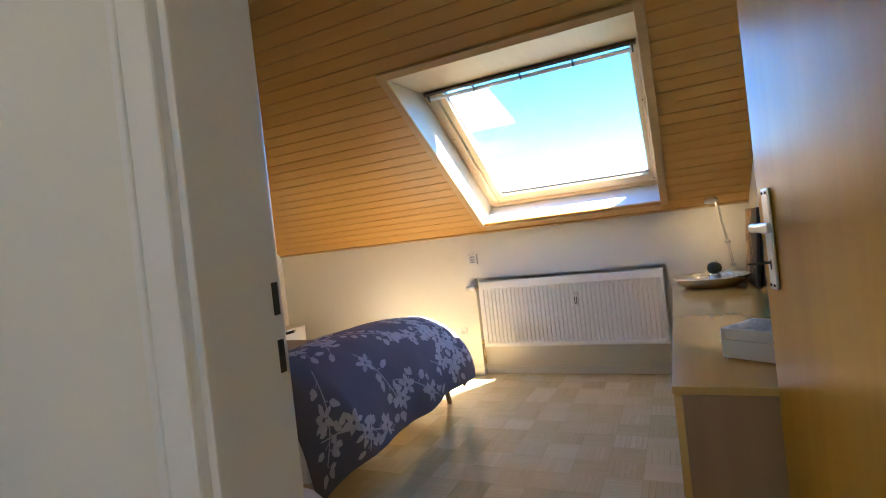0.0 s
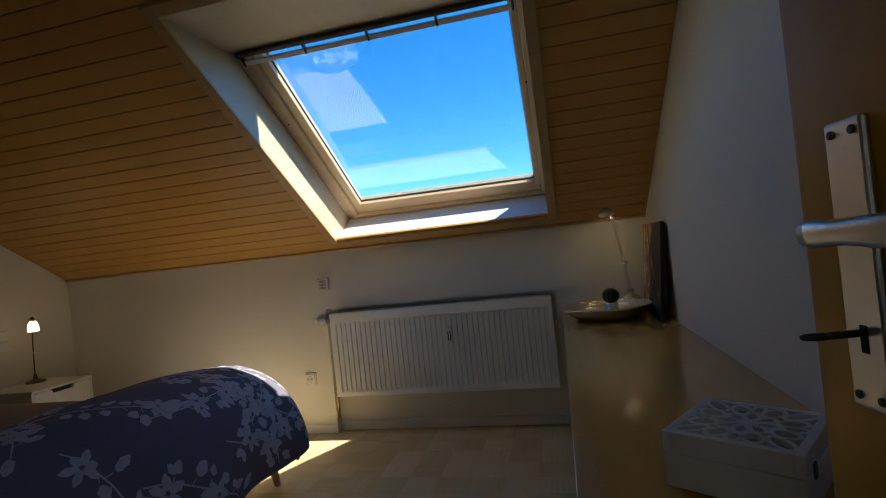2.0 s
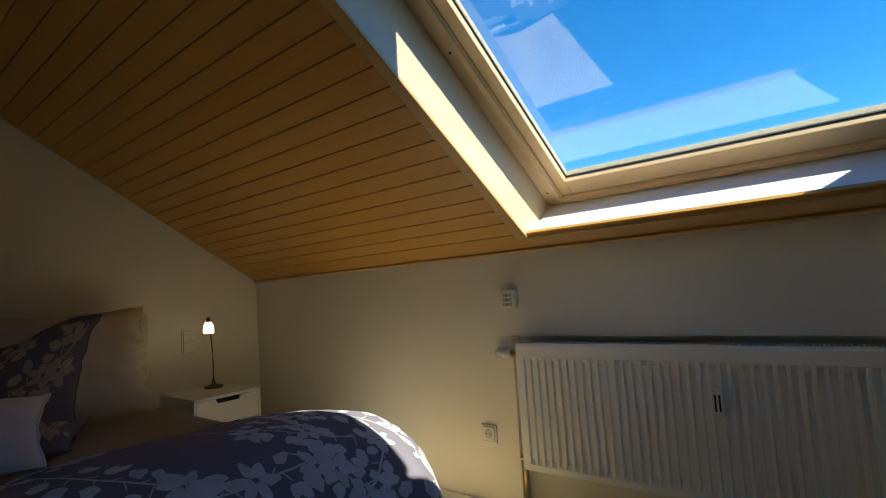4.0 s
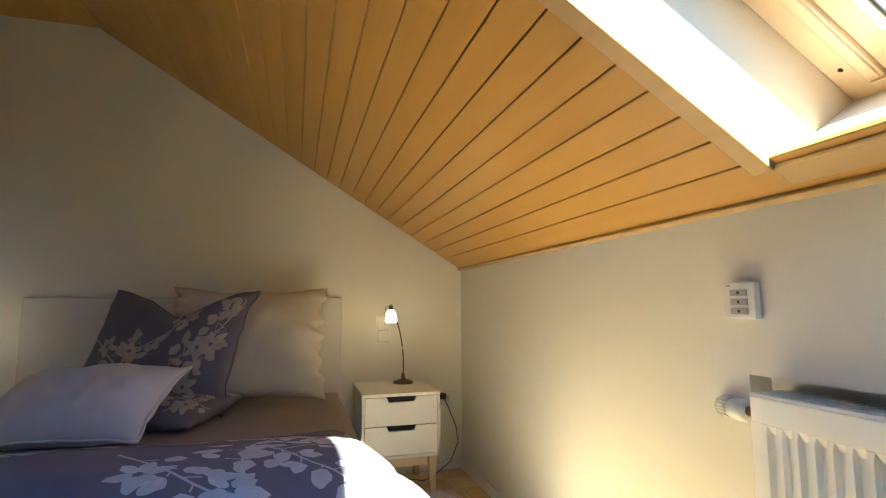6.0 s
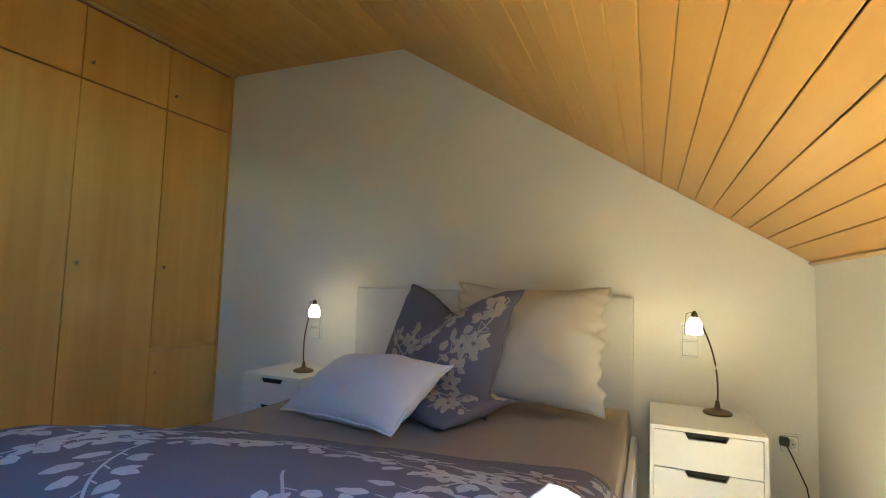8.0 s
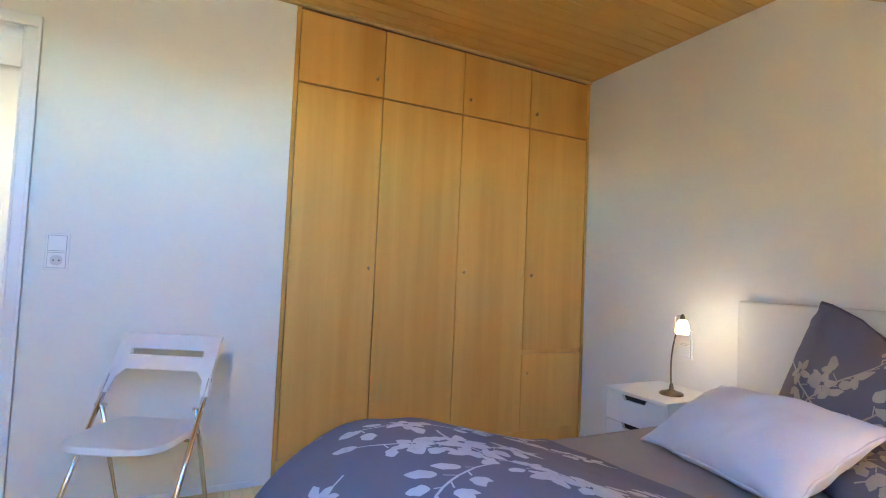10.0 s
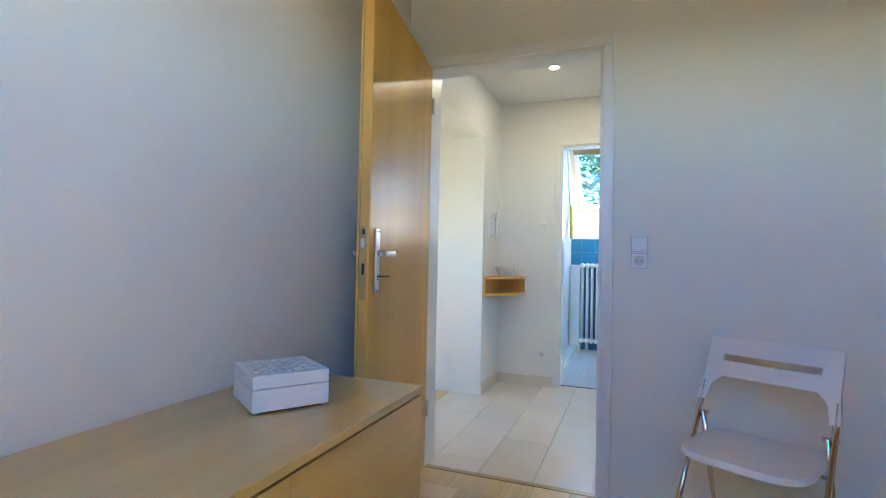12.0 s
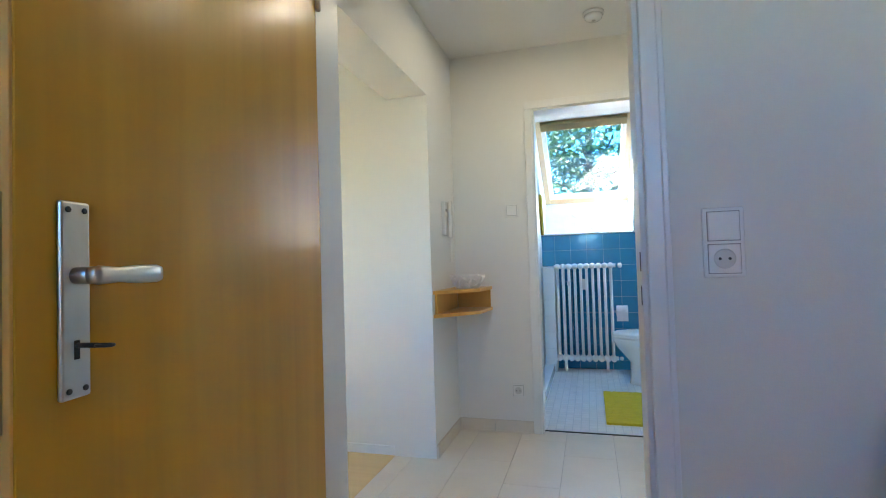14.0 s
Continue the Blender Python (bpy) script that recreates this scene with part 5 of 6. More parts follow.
HAMM = mat("hammered_metal", (0.66, 0.64, 0.60), 0.10, 1.0, vary=0.05, scale=30, bump=0.02, bump_scale=55)
dish = thing("dish", (-0.15, 2.99, DRZ + 0.001), "shallow round hammered silver dish on the dresser", "dish")
part("bowl", lathe(B(), [(0.02, 0.005), (0.10, 0.006), (0.15, 0.016), (0.19, 0.042), (0.212, 0.066), (0.216, 0.070), (0.219, 0.068), (0.214, 0.060), (0.19, 0.034), (0.15, 0.008), (0.11, 0.0), (0.02, 0.0)], 48), HAMM, dish, smooth=True)
pot = thing("cactus", (-0.125, 2.98, DRZ + 0.0075), "small round dark cactus in a silver pot in the dish", "plant")
part("pot", lathe(B(), [(0.026, 0), (0.030, 0.004), (0.034, 0.066), (0.035, 0.072), (0.032, 0.073), (0.030, 0.066)], 22), CHROME, pot, "shiny silver pot", True)
GREEN = mat("cactus_skin", (0.018, 0.03, 0.02), 0.7, vary=0.2, scale=60)
bm = B()
rings = []
for i in range(11):
    a = i / 10 * math.pi
    rings.append([bm.verts.new(((0.002 + 0.037 * math.sin(a) * (1 + 0.09 * math.cos(k * 12 * 2 * math.pi / 72))) * math.cos(k * 2 * math.pi / 72), (0.002 + 0.037 * math.sin(a) * (1 + 0.09 * math.cos(k * 12 * 2 * math.pi / 72))) * math.sin(k * 2 * math.pi / 72), 0.106 - 0.037 * math.cos(a))) for k in range(72)])
for a, b in zip(rings, rings[1:]):
    for k in range(72):
        bm.faces.new((a[k], a[(k + 1) % 72], b[(k + 1) % 72], b[k]))
bm.faces.new(rings[0][::-1]), bm.faces.new(rings[-1])
part("cactus_body", bm, GREEN, pot, smooth=True)
bm = B()
rng = random.Random(3)
for k in range(12):
    for i in range(1, 8):
        a, e = k * 2 * math.pi / 12, i / 8 * math.pi
        n = Vector((math.sin(e) * math.cos(a), math.sin(e) * math.sin(a), -math.cos(e)))
        p = Vector((0, 0, 0.106)) + Vector((n.x * 0.040, n.y * 0.040, n.z * 0.037))
        for _ in range(2):
            tube(bm, [p, p + (n + Vector((rng.uniform(-.6, .6), rng.uniform(-.6, .6), rng.uniform(-.6, .6)))) * 0.010], 0.0005, 3)
part("spines", bm, mat("spines", (0.4, 0.36, 0.25), 0.7), pot)

dl = thing("desk_lamp", (0.0, 3.20, DRZ + 0.001), "silver desk lamp with twin-rod arm and small round head", "lamp")
part("foot", lathe(B(), [(0.066, 0), (0.068, 0.005), (0.067, 0.03), (0.057, 0.058), (0.036, 0.078), (0.014, 0.088), (0.012, 0.096)], 28), METAL, dl, "domed brushed metal foot", True)
h0, h1, h2 = Vector((0.0, 0.0, 0.096)), Vector((-0.022, -0.045, 0.26)), Vector((-0.075, -0.14, 0.525))
for o in (-0.006, 0.006):
    part("arm_rod", tube(B(), [h0 + Vector((o, o, 0)), h1 + Vector((o, o, 0))], 0.0028, 8), METAL, dl, smooth=True)
    part("arm_rod", tube(B(), [h1 + Vector((o * .7, o * .7, 0)), h2 + Vector((o * .7, o * .7, 0))], 0.0024, 8), METAL, dl, smooth=True)
for p in (h0 + Vector((0, 0, 0.012)), h1):
    part("joint", lathe(B(), [(0.008, -0.017), (0.010, -0.01), (0.010, 0.01), (0.008, 0.017)], 14, Matrix.Translation(p) @ pose(0, 0, 0, 90, 0, 45)), METAL, dl, smooth=True)
head_m = Matrix.Translation(h2 + Vector((-0.025, -0.02, 0.012))) @ pose(0, 0, 0, 16, -6, 0)
part("lamp_head", lathe(B(), [(0.006, 0.009), (0.020, 0.006), (0.033, -0.005), (0.037, -0.020), (0.040, -0.017), (0.036, 0.0), (0.022, 0.012), (0.008, 0.016)], 24, head_m), METAL, dl, "round metal lamp head", True)
part("bulb", lathe(B(), [(0.004, -0.012), (0.010, -0.009), (0.011, -0.003), (0.008, 0.003)], 18, head_m), glow("lit_halogen", (1.0, 0.76, 0.42), 13.0), dl, "lit warm halogen bulb in the head", True)
part("counterweight", tube(B(), [h2, h2 + Vector((0.035, 0.05, -0.075))], 0.0018, 6), METAL, dl)

# painting on the dresser, leaning on the side wall
ART = bpy.data.materials.new("abstract_painting")
ART.use_nodes = True
nt = ART.node_tree
tc, mp, nz, cr = (nt.nodes.new(n) for n in ("ShaderNodeTexCoord", "ShaderNodeMapping", "ShaderNodeTexNoise", "ShaderNodeValToRGB"))
mp.inputs["Scale"].default_value = (6, 11, 5)
nz.inputs["Scale"].default_value, nz.inputs["Detail"].default_value, nz.inputs["Distortion"].default_value = 1.6, 8, 1.2
grad = nt.nodes.new("ShaderNodeSeparateXYZ")
mix = nt.nodes.new("ShaderNodeMath")
mix.operation = "MULTIPLY_ADD"
nt.links.new(tc.outputs["Object"], mp.inputs["Vector"])
nt.links.new(mp.outputs[0], nz.inputs["Vector"])
nt.links.new(tc.outputs["Object"], grad.inputs[0])
nt.links.new(grad.outputs["Y"], mix.inputs[0])
mix.inputs[1].default_value = 0.9
nt.links.new(nz.outputs[0], mix.inputs[2])
nt.links.new(mix.outputs[0], cr.inputs[0])
els = cr.color_ramp.elements
els[0].position, els[0].color = 0.42, (0.018, 0.016, 0.018, 1)
els[1].position, els[1].color = 0.72, (0.62, 0.50, 0.34, 1)
for pos, col in ((0.50, (0.05, 0.04, 0.035, 1)), (0.58, (0.36, 0.17, 0.04, 1)), (0.63, (0.46, 0.36, 0.24, 1)), (0.67, (0.09, 0.05, 0.045, 1))):
    e = els.new(pos)
    e.color = col
nt.links.new(cr.outputs[0], nt.nodes["Principled BSDF"].inputs["Base Color"])
nt.nodes["Principled BSDF"].inputs["Roughness"].default_value = 0.55
art = thing("painting", (0.068, 2.94, DRZ + 0.001), "dark abstract canvas leaning on the side wall", "painting")
art.matrix_basis = pose(0.062, 3.005, DRZ + 0.002, 0, 5.0, 0)
part("canvas", box(B(), 0.0, 0.018, -0.24, 0.24, 0.002, 0.455, 0.003), ART, art, "dark canvas with cream and rust streaks")
part("stretcher", box(B(), 0.0185, 0.026, -0.23, 0.23, 0.010, 0.445, 0.002), DARK, art)

# ---- hall things ----
shelf = thing("corner_shelf", (XR, HY, 0), "small wooden corner shelf fixed in the hall corner", "shelf")
poly = [(XR - 0.001, HY + 0.001), (XR - 0.001, HY + 0.50), (-0.085, HY + 0.27), (-0.105, HY + 0.001)]
for z0, z1 in ((0.755, 0.773), (0.884, 0.902)):
    bm = B()
    a, b = ([bm.verts.new((x, y, z)) for x, y in poly] for z in (z0, z1))
    bm.faces.new(a[::-1]), bm.faces.new(b)
    for i in range(4):
        bm.faces.new((a[i], a[(i + 1) % 4], b[(i + 1) % 4], b[i]))
    wpart("shelf_board", bm, VENEER, shelf)
wpart("back_board", box(B(), XR - 0.014, XR - 0.002, HY + 0.02, HY + 0.47, 0.7735, 0.8835), VENEER, shelf)
wpart("back_board", box(B(), -0.095, XR - 0.0145, HY + 0.002, HY + 0.014, 0.7735, 0.8835), VENEER, shelf)
basket = thing("basket", (0.0, HY + 0.22, 0.903), "white openwork bowl on the corner shelf", "bowl")
bm = B()
rng = random.Random(5)
for k in range(170):
    a, z = rng.uniform(0, 6.283), rng.uniform(0.008, 0.078)
    r = 0.055 + 0.045 * (z / 0.075) ** 0.6
    b = a + rng.uniform(-0.5, 0.5)
    z2 = min(0.076, max(0.004, z + rng.uniform(-0.04, 0.04)))
    r2 = 0.055 + 0.045 * (z2 / 0.075) ** 0.6
    m = (a + b) / 2
    tube(bm, [(r * math.cos(a), r * math.sin(a), z), ((r + r2) / 2 * 1.02 * math.cos(m), (r + r2) / 2 * 1.02 * math.sin(m), (z + z2) / 2), (r2 * math.cos(b), r2 * math.sin(b), z2)], 0.0056, 6)
part("lattice", bm, BOXW, basket)
for r, z in ((0.055, 0.003), (0.100, 0.076)):
    part("rim", tube(B(), [(r * math.cos(a), r * math.sin(a), z) for a in np.linspace(0, 6.283, 28, endpoint=False)], 0.0034, 6, closed=True), BOXW, basket)
phone = thing("intercom", (XR, HY + 0.24, 1.31), "white wall intercom handset with coiled cord", "intercom")
wpart("back_plate", box(B(), XR - 0.024, XR - 0.001, HY + 0.19, HY + 0.29, 1.22, 1.42, 0.005), PLAST, phone)
wpart("handset", box(B(), XR - 0.05, XR - 0.026, HY + 0.21, HY + 0.25, 1.205, 1.425, 0.009), PLAST, phone)
wpart("cord", tube(B(), [(XR - 0.04 + 0.006 * math.cos(k * 1.3), HY + 0.23 + 0.006 * math.sin(k * 1.3), 1.20 - 0.0024 * k) for k in range(60)], 0.0022, 6), PLAST, phone)
wpart("button", box(B(), XR - 0.0265, XR - 0.0235, HY + 0.262, HY + 0.278, 1.36, 1.376, 0.001), DARK, phone)
bm = B()
xs = [XR - 0.001, -0.10, BX1 + 0.06]
for a, b in zip(xs, xs[1:]):
    box(bm, b + 0.0015, a - 0.0015, HY + 0.001, HY + 0.012, 0.0, 0.072, 0.001)
box(bm, XR - 0.012, XR - 0.001, HY + 0.014, OY0 - 0.001, 0.0, 0.072, 0.001)
solid("baseboard_hall", bm, STONE, "pale stone skirting in the hall corner", "baseboard", "structure")
bm = B()
box(bm, XR + 0.242, 2.39, OY0 - 0.011, OY0 - 0.002, 0.0005, 0.05)
solid("baseboard_next_room", bm, WHITE, "white skirting in the next room", "baseboard", "structure")
LIT = glow("lit_spot", (1.0, 0.88, 0.68), 20.0)


def ceiling_spot(x, y):
    t = thing("ceiling_spot", (x, y, HZC), "small lit recessed ceiling spotlight with white ring", "ceiling light", "hall spotlights")
    part("ring", lathe(B(), [(0.045, -0.004), (0.043, -0.006), (0.034, -0.004), (0.034, 0.0)], 24), PLAST, t, smooth=True)
    part("lamp", lathe(B(), [(0.033, -0.003), (0.02, -0.0045), (0.004, -0.005)], 20), LIT, t, "glowing warm lamp")


ceiling_spot(-0.425, -1.17)
ceiling_spot(-1.0, -1.12)
smoke = thing("smoke_detector", (-0.768, -1.57, HZC), "round white smoke detector on the hall ceiling", "smoke detector")
part("base", lathe(B(), [(0.055, -0.001), (0.056, -0.012), (0.052, -0.016)], 28), PLAST, smoke, smooth=True)
part("cover", lathe(B(), [(0.048, -0.0165), (0.046, -0.032), (0.036, -0.042), (0.012, -0.045), (0.004, -0.045)], 28), PLAST, smoke, smooth=True)
part("test_button", lathe(B(), [(0.011, -0.0452), (0.010, -0.048)], 16), GREYK, smoke)
hatch = thing("ceiling_hatch", (0.0, -0.7, HZC), "white ceiling hatch, its thin shadow gap drawn by grey strips", "hatch", kind="structure")
# flat grey strips paint the shadow line round the hatch
for x0, x1, y0, y1 in ((-0.62, 0.02, -1.0, -0.994), (0.014, 0.02, -0.994, -0.45), (-0.62, -0.614, -0.994, -0.45)):
    wpart("gap_shade_strip", box(B(), x0, x1, y0, y1, HZC - 0.002, HZC + 0.002), GREYK, hatch)

# ---- bathroom things ----
brad = thing("radiator", (-0.635, BY + 0.1, 0), "white cast column radiator on a blue tiled wall", "radiator")
n = 10
for k in range(n):
    x = -0.395 - k * (0.49 / (n - 1))
    bm = B()
    for dy in (-0.045, 0.045):
        tube(bm, [(x, BY + 0.1 + dy, 0.15), (x, BY + 0.1 + dy, 0.97)], 0.0125, 8)
    for z in (0.12, 0.99):
        lathe(bm, [(0.012, -0.075), (0.026, -0.06), (0.030, 0), (0.026, 0.06), (0.012, 0.075)], 10, pose(x, BY + 0.1, z, 90, 0, 0))
    wpart("column", bm, RADW, brad, smooth=True)
for z in (0.12, 0.99):
    wpart("header", tube(B(), [(-0.365, BY + 0.1, z), (-0.93, BY + 0.1, z)], 0.018, 12), RADW, brad, smooth=True)
wpart("valve_knob", lathe(B(), [(0.016, 0), (0.024, 0.005), (0.024, 0.03), (0.016, 0.036)], 14, pose(-0.95, BY + 0.1, 0.99, 0, -90, 0)), PLAST, brad, "white valve knob", True)
wpart("return_valve", lathe(B(), [(0.012, 0), (0.018, 0.005), (0.018, 0.025), (0.010, 0.03)], 14, pose(-0.94, BY + 0.1, 0.12, 0, -90, 0)), PLAST, brad, "", True)
for x, z, w, h in ((-0.50, 0.83, 0.025, 0.04), (-0.64, 0.82, 0.03, 0.10)):
    wpart("heat_meter", box(B(), x - w / 2, x + w / 2, BY + 0.16, BY + 0.175, z - h / 2, z + h / 2, 0.003), PLAST, brad, "white heat cost meter")
for x in (-0.45, -0.83):
    wpart("foot", box(B(), x - 0.012, x + 0.012, BY + 0.06, BY + 0.14, 0.0, 0.10, 0.003), RADW, brad)
CERA = mat("white_ceramic", (0.82, 0.82, 0.81), 0.08, vary=0.01)
toilet = thing("toilet", (-1.14, -3.30, 0), "white ceramic toilet with closed white lid", "toilet")


def oval(bm, rows, m=None, sides=28):
    """A body of stacked ovals: (half length, half width, centre, height)."""
    rings = [[bm.verts.new((c + a * math.cos(k * 2 * math.pi / sides), b * math.sin(k * 2 * math.pi / sides), z)) for k in range(sides)] for a, b, c, z in rows]
    for p, q in zip(rings, rings[1:]):
        for k in range(sides):
            bm.faces.new((p[k], p[(k + 1) % sides], q[(k + 1) % sides], q[k]))
    bm.faces.new(rings[0][::-1]), bm.faces.new(rings[-1])
    return bm


part("bowl", oval(B(), [(0.13, 0.10, 0.02, 0), (0.12, 0.09, 0.02, 0.05), (0.12, 0.10, 0.02, 0.18), (0.20, 0.16, 0.04, 0.30), (0.24, 0.18, 0.04, 0.37), (0.235, 0.175, 0.04, 0.385)]), CERA, toilet, smooth=True)
part("seat", oval(B(), [(0.235, 0.18, 0.04, 0.387), (0.245, 0.187, 0.04, 0.392), (0.245, 0.187, 0.04, 0.405), (0.235, 0.18, 0.04, 0.41)]), PLAST, toilet, smooth=True)
part("lid", oval(B(), [(0.24, 0.183, 0.04, 0.4105), (0.243, 0.185, 0.04, 0.42), (0.22, 0.165, 0.04, 0.432), (0.1, 0.08, 0.04, 0.437)]), PLAST, toilet, smooth=True)
part("cistern", box(B(), -0.42, -0.22, -0.19, 0.19, 0.40, 0.76, 0.02), CERA, toilet)
roll = thing("toilet_roll", (-0.975, BY + 0.06, 0.56), "white toilet paper roll on a chrome holder", "toilet paper")
part("paper", lathe(B(), [(0.02, -0.05), (0.052, -0.05), (0.052, 0.05), (0.02, 0.05)], 24, pose(0, 0.02, 0, 0, 90, 0)), LINEN, roll, smooth=True)
part("sheet", box(B(), -0.05, 0.05, 0.068, 0.071, -0.09, 0.01), LINEN, roll)
part("holder", tube(B(), [(0.065, -0.058, 0.0), (0.065, 0.02, 0.0), (-0.06, 0.02, 0.0)], 0.004, 8), CHROME, roll, smooth=True)
YEL = mat("yellow_pile", (0.62, 0.47, 0.02), 0.95, vary=0.2, scale=20, bump=0.01, bump_scale=180)
bm = B()
nx, ny = 40, 50
g = [[bm.verts.new((-0.765 - 0.5 * i / nx, -2.145 - 0.79 * j / ny, 0.014 + 0.005 * noise.noise((i * 0.9, j * 0.9, 0)) + 0.003 * random.Random(i * 61 + j).random())) for j in range(ny + 1)] for i in range(nx + 1)]
for i in range(nx):
    for j in range(ny):
        bm.faces.new((g[i][j], g[i][j + 1], g[i + 1][j + 1], g[i + 1][j]))
lo = bmesh.ops.extrude_edge_only(bm, edges=[e for e in bm.edges if e.is_boundary])["geom"]
for v in lo:
    if isinstance(v, bmesh.types.BMVert):
        v.co.z = 0.0005
solid("bath_mat", bm, YEL, "yellow shaggy bath mat on the white mosaic floor", "mat")
bm = B()
nx, ny = 10, 22
g = [[bm.verts.new((-0.283 - 0.012 * math.sin(i * 1.4) - 0.006 * (j / ny), -3.40 - 0.12 * i / nx, 1.66 - 0.37 * j / ny)) for j in range(ny + 1)] for i in range(nx + 1)]
for i in range(nx):
    for j in range(ny):
        bm.faces.new((g[i][j], g[i][j + 1], g[i + 1][j + 1], g[i + 1][j]))
bmesh.ops.solidify(bm, geom=bm.faces[:], thickness=0.008)
solid("towel", bm, YEL, "yellow towel hanging beside the bathroom window", "towel", smooth=True)

# ---- outside the bathroom window: a tree ----
BARK = mat("bark", (0.09, 0.07, 0.05), 0.9, vary=0.3, scale=12, bump=0.02, bump_scale=30)
LEAF = mat("leaf_green", (0.055, 0.10, 0.03), 0.45, vary=0.2, scale=3, island=0.35)
solid("ground", box(B(), -400, 400, -400, 400, -5.4, -5.2), mat("lawn", (0.07, 0.10, 0.03), 0.95, vary=0.3, scale=0.5), "grass far below the roof windows", "ground", "structure")
tree = thing("tree", (-0.9, -10.5, -5.2), "leafy green garden tree outside the bathroom window", "tree")
rng = random.Random(17)
bm = B()
tube(bm, [(0, 0, 0), (0.1, 0.05, 2.5), (0.0, 0.1, 5.0), (0.15, 0, 7.5), (0.1, 0, 10.5)], 0.2, 12, radii=[0.3, 0.24, 0.2, 0.13, 0.03])
tips = []
for k in range(34):
    z = rng.uniform(3.4, 10.0)
    a = rng.uniform(0, 6.283)
    ln = rng.uniform(1.3, 3.0) * (1.15 - 0.07 * (z - 3.4))
    pts, p, d = [], Vector((0.05, 0.05, z)), Vector((math.cos(a), math.sin(a), rng.uniform(0.15, 0.6))).normalized()
    for _ in range(6):
        pts.append(p.copy())
        tips.append(p.copy()) if len(pts) > 2 else None
        p += d * ln / 5
        d = (d + Vector((rng.uniform(-.3, .3), rng.uniform(-.3, .3), rng.uniform(-.2, .3)))).normalized()
    tube(bm, pts, 0.04, 6, radii=[0.07, 0.055, 0.04, 0.03, 0.02, 0.008])
part("trunk", bm, BARK, tree, smooth=True)
verts, faces = [], []
for _ in range(9000):
    c = rng.choice(tips) + Vector((rng.gauss(0, 0.32), rng.gauss(0, 0.32), rng.gauss(0, 0.28)))
    a, b = Vector((rng.gauss(0, 1), rng.gauss(0, 1), rng.gauss(0, 0.6))).normalized(), Vector((rng.gauss(0, 1), rng.gauss(0, 1), rng.gauss(0, 1)))
    b = (b - a * b.dot(a)).normalized()
    s = rng.uniform(0.05, 0.11)
    i = len(verts)
    verts += [c - a * s, c + b * s * 0.45, c + a * s, c - b * s * 0.45]
    faces.append((i, i + 1, i + 2, i + 3))
me = bpy.data.meshes.new("crown")
me.from_pydata([tuple(v) for v in verts], [], faces)
me.materials.append(LEAF)
crown = new("crown", me)
crown.parent = tree

# ---- floor pieces ----
def finger_tile(name, size, n, across, material):
    """One mosaic square of n fingers."""
    bm = B()
    w = size / n
    for i in range(n):
        a, b = i * w + 0.0004, (i + 1) * w - 0.0004
        x0, x1, y0, y1 = (0.0004, size - 0.0004, a, b) if not across else (a, b, 0.0004, size - 0.0004)
        box(bm, x0, x1, y0, y1, -0.012, 0.0)
    return finish(bm, name, material)


SQ = 0.157
tiles = [finger_tile("parquet_square", SQ, 6, False, PARQ), finger_tile("parquet_square", SQ, 6, True, PARQ2)]
rest = ([], [])
nx, ny = int((XR - XL) / SQ) + 1, int(YK / SQ) + 2
rng = random.Random(11)
for i in range(nx):
    for j in range(ny):
        x, y = XL + i * SQ, j * SQ
        k = (i + j) % 2
        near = x > -2.45 and x + SQ < XR + 0.1
        if near:
            ob = new("parquet_square", tiles[k])
            ob.parent = floor
            ob.location = (x, y, 0)
        else:
            rest[k].append((x, y))
for k, cells in enumerate(rest):
    bm = B()
    for x, y in cells:
        m = Matrix.Translation((x, y, 0))
        n0 = len(bm.verts)
        w = SQ / 6
        for i in range(6):
            a, b = i * w + 0.0004, (i + 1) * w - 0.0004
            q = (x + 0.0004, x + SQ - 0.0004, y + a, y + b) if not k else (x + a, x + b, y + 0.0004, y + SQ - 0.0004)
            vs = [bm.verts.new(c) for c in ((q[0], q[2], 0), (q[1], q[2], 0), (q[1], q[3], 0), (q[0], q[3], 0))]
            bm.faces.new(vs)
    ob = part("parquet_far", bm, (PARQ, PARQ2)[k], floor)
    ob["kind"] = "stuff"

# hall stone planks
hall = bpy.data.objects["floor_hall"]
def slab_mesh(name, w, l, material, h=0.006, bevel=0.0012):
    return finish(box(B(), 0, w, 0, l, -h, 0.0, bevel), name, material)


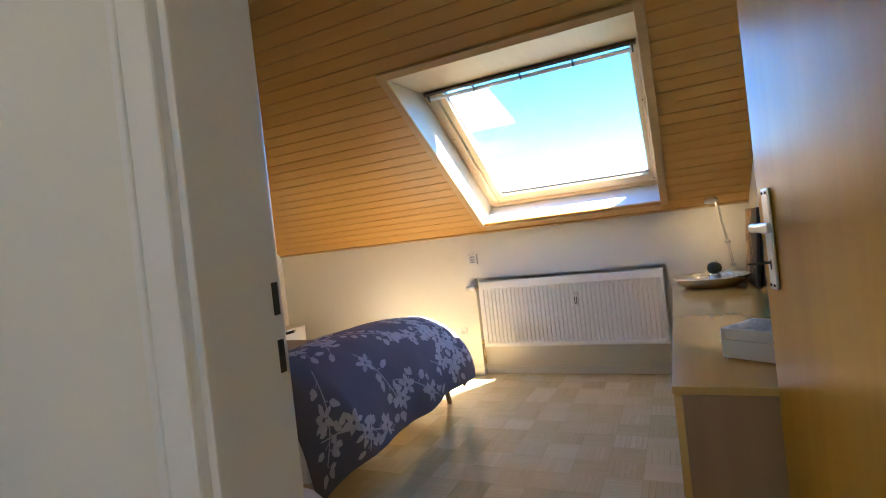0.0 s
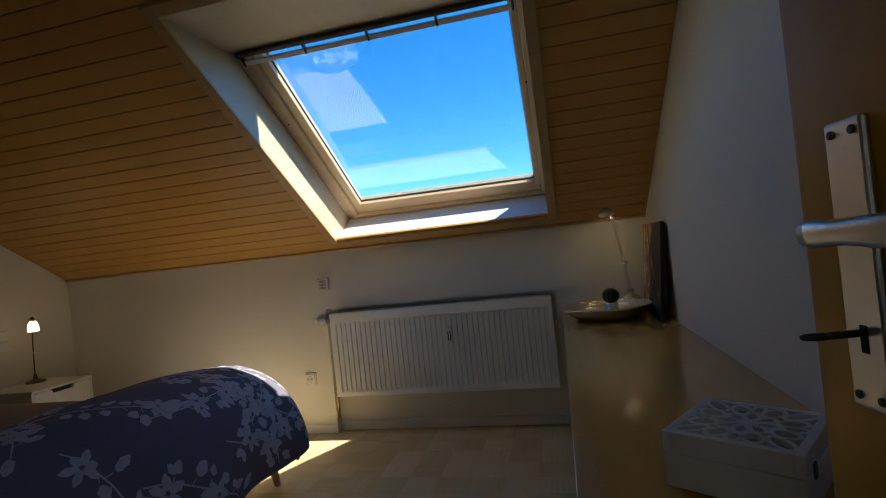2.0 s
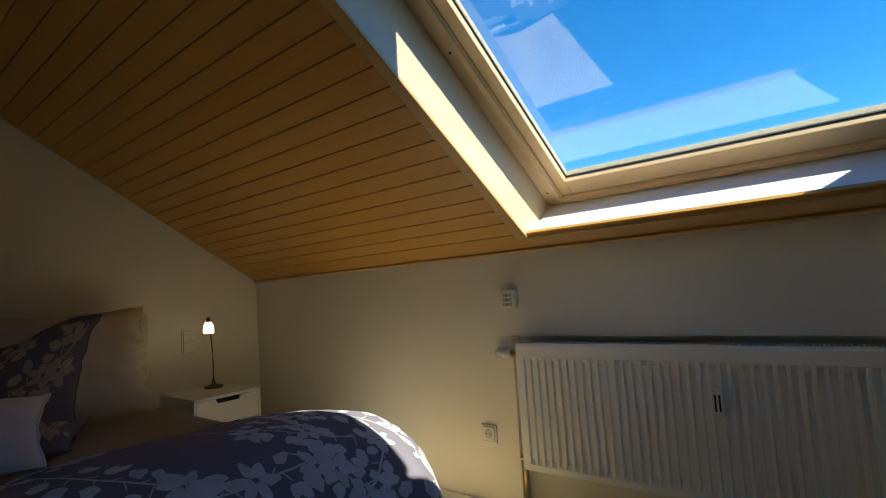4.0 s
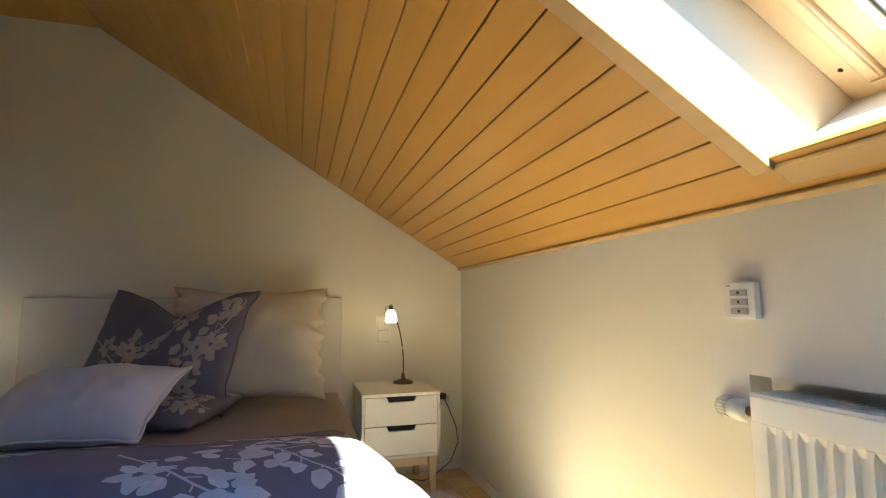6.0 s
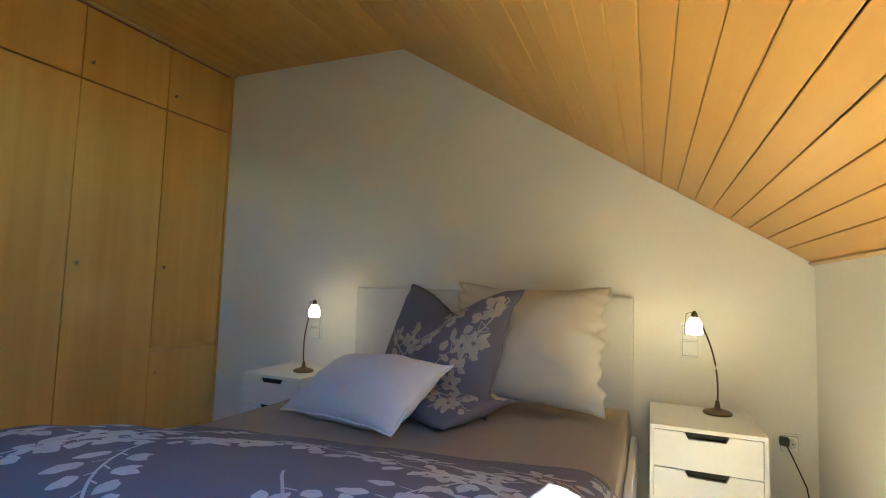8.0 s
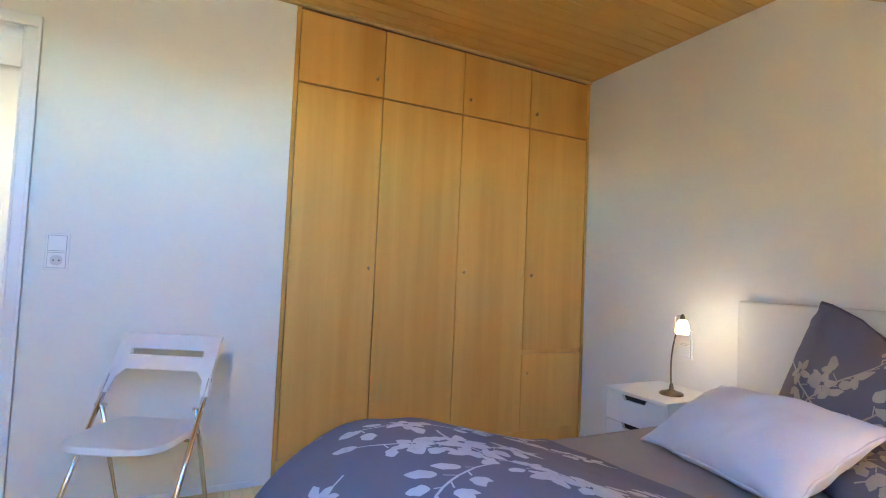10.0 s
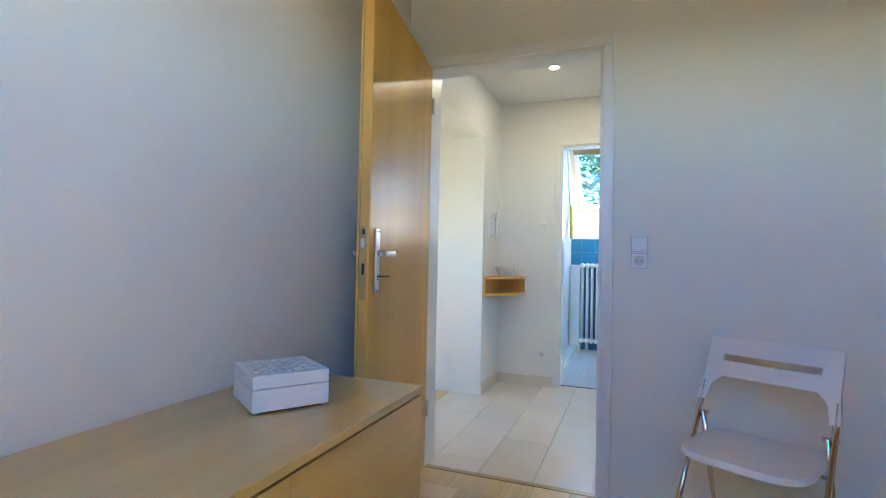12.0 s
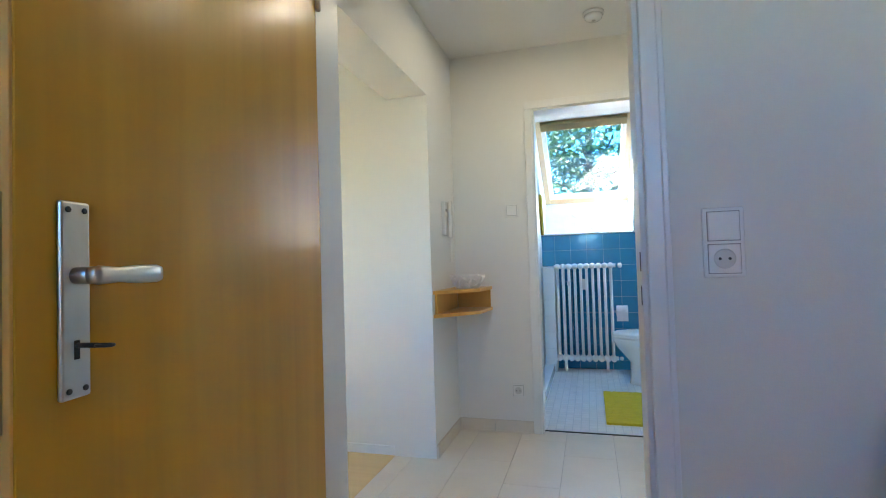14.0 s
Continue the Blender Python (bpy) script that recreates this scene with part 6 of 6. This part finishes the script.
cols = [(0.0 + 0.265 * k, k) for k in range(-7, 2)]
cache = {}
for x, n in cols:
    x0, x1 = max(x, -1.69), min(x + 0.265, XR + 0.24)
    if x1 - x0 < 0.03:
        continue
    l = 0.615
    y = -0.036 + (0.31, 0.10, 0.45)[n % 3]
    while y > HY - 0.05:
        a, b = max(y - l, HY - 0.05), min(y, -0.036)
        if b - a > 0.02:
            key = (round(x1 - x0, 3), round(b - a, 3))
            if key not in cache:
                cache[key] = slab_mesh("stone_slab", x1 - x0 - 0.002, b - a - 0.002, STONE, bevel=0.0006)
            ob = new("stone_slab", cache[key])
            ob.parent = hall
            ob.location = (x0, a, 0.0)
        y -= l

# blue tiles on the bathroom's end wall
wall_b = bpy.data.objects["wall_bath"]
TS = 0.1525
tile = finish(box(B(), 0.001, TS - 0.001, 0, 0.010, 0.001, TS - 0.001, 0.0012), "blue_tile", BLUE)
for i in range(8):
    for j in range(9):
        ob = new("blue_tile", tile)
        ob.parent = wall_b
        ob.location = (-0.372 - (i + 1) * TS + (0.10 if j > 6 else 0), BY - 0.012, 1.30 - (j + 1) * TS if j < 9 else 0)
for j in range(2):
    ob = new("blue_tile", tile)
    ob.parent = wall_b
    ob.location = (-0.372 - 0.0, BY - 0.012, 1.30 - (j + 1) * TS)
# white tiled pier and ledge
solid("wall_pier", box(B(), -0.372, TX1, BY - 0.01, BY + 0.20, -0.01, 0.99, 0.002), GROUTB, "narrow pier beside the bathroom radiator", "wall", "structure")
pier = bpy.data.objects["wall_pier"]
tw = finish(box(B(), 0.001, 0.103, 0, 0.006, 0.001, TS * 0.99, 0.001), "white_tile", TILEW)
for j in range(6):
    ob = new("white_tile", tw)
    ob.parent = pier
    ob.location = (-0.3725, BY + 0.2005, 0.07 + j * TS)
solid("tub_ledge", box(B(), -0.350, TX1, BY + 0.207, -2.62, -0.003, 0.075, 0.006), CERA, "low white ledge along the bathroom wall", "ledge", "structure")
# white mosaic on the bathroom floor
bm = B()
MS = 0.05
for i in range(int((TX1 - TX0) / MS)):
    for j in range(int((HY - 0.062 - BY) / MS)):
        x, y = TX1 - (i + 1) * MS, HY - 0.063 - (j + 1) * MS
        vs = [bm.verts.new(c) for c in ((x + 0.002, y + 0.002, 0), (x + MS - 0.002, y + 0.002, 0), (x + MS - 0.002, y + MS - 0.002, 0), (x + 0.002, y + MS - 0.002, 0))]
        bm.faces.new(vs)
ob = part("mosaic", bm, MOS, bpy.data.objects["floor_bath"])
ob["kind"] = "stuff"
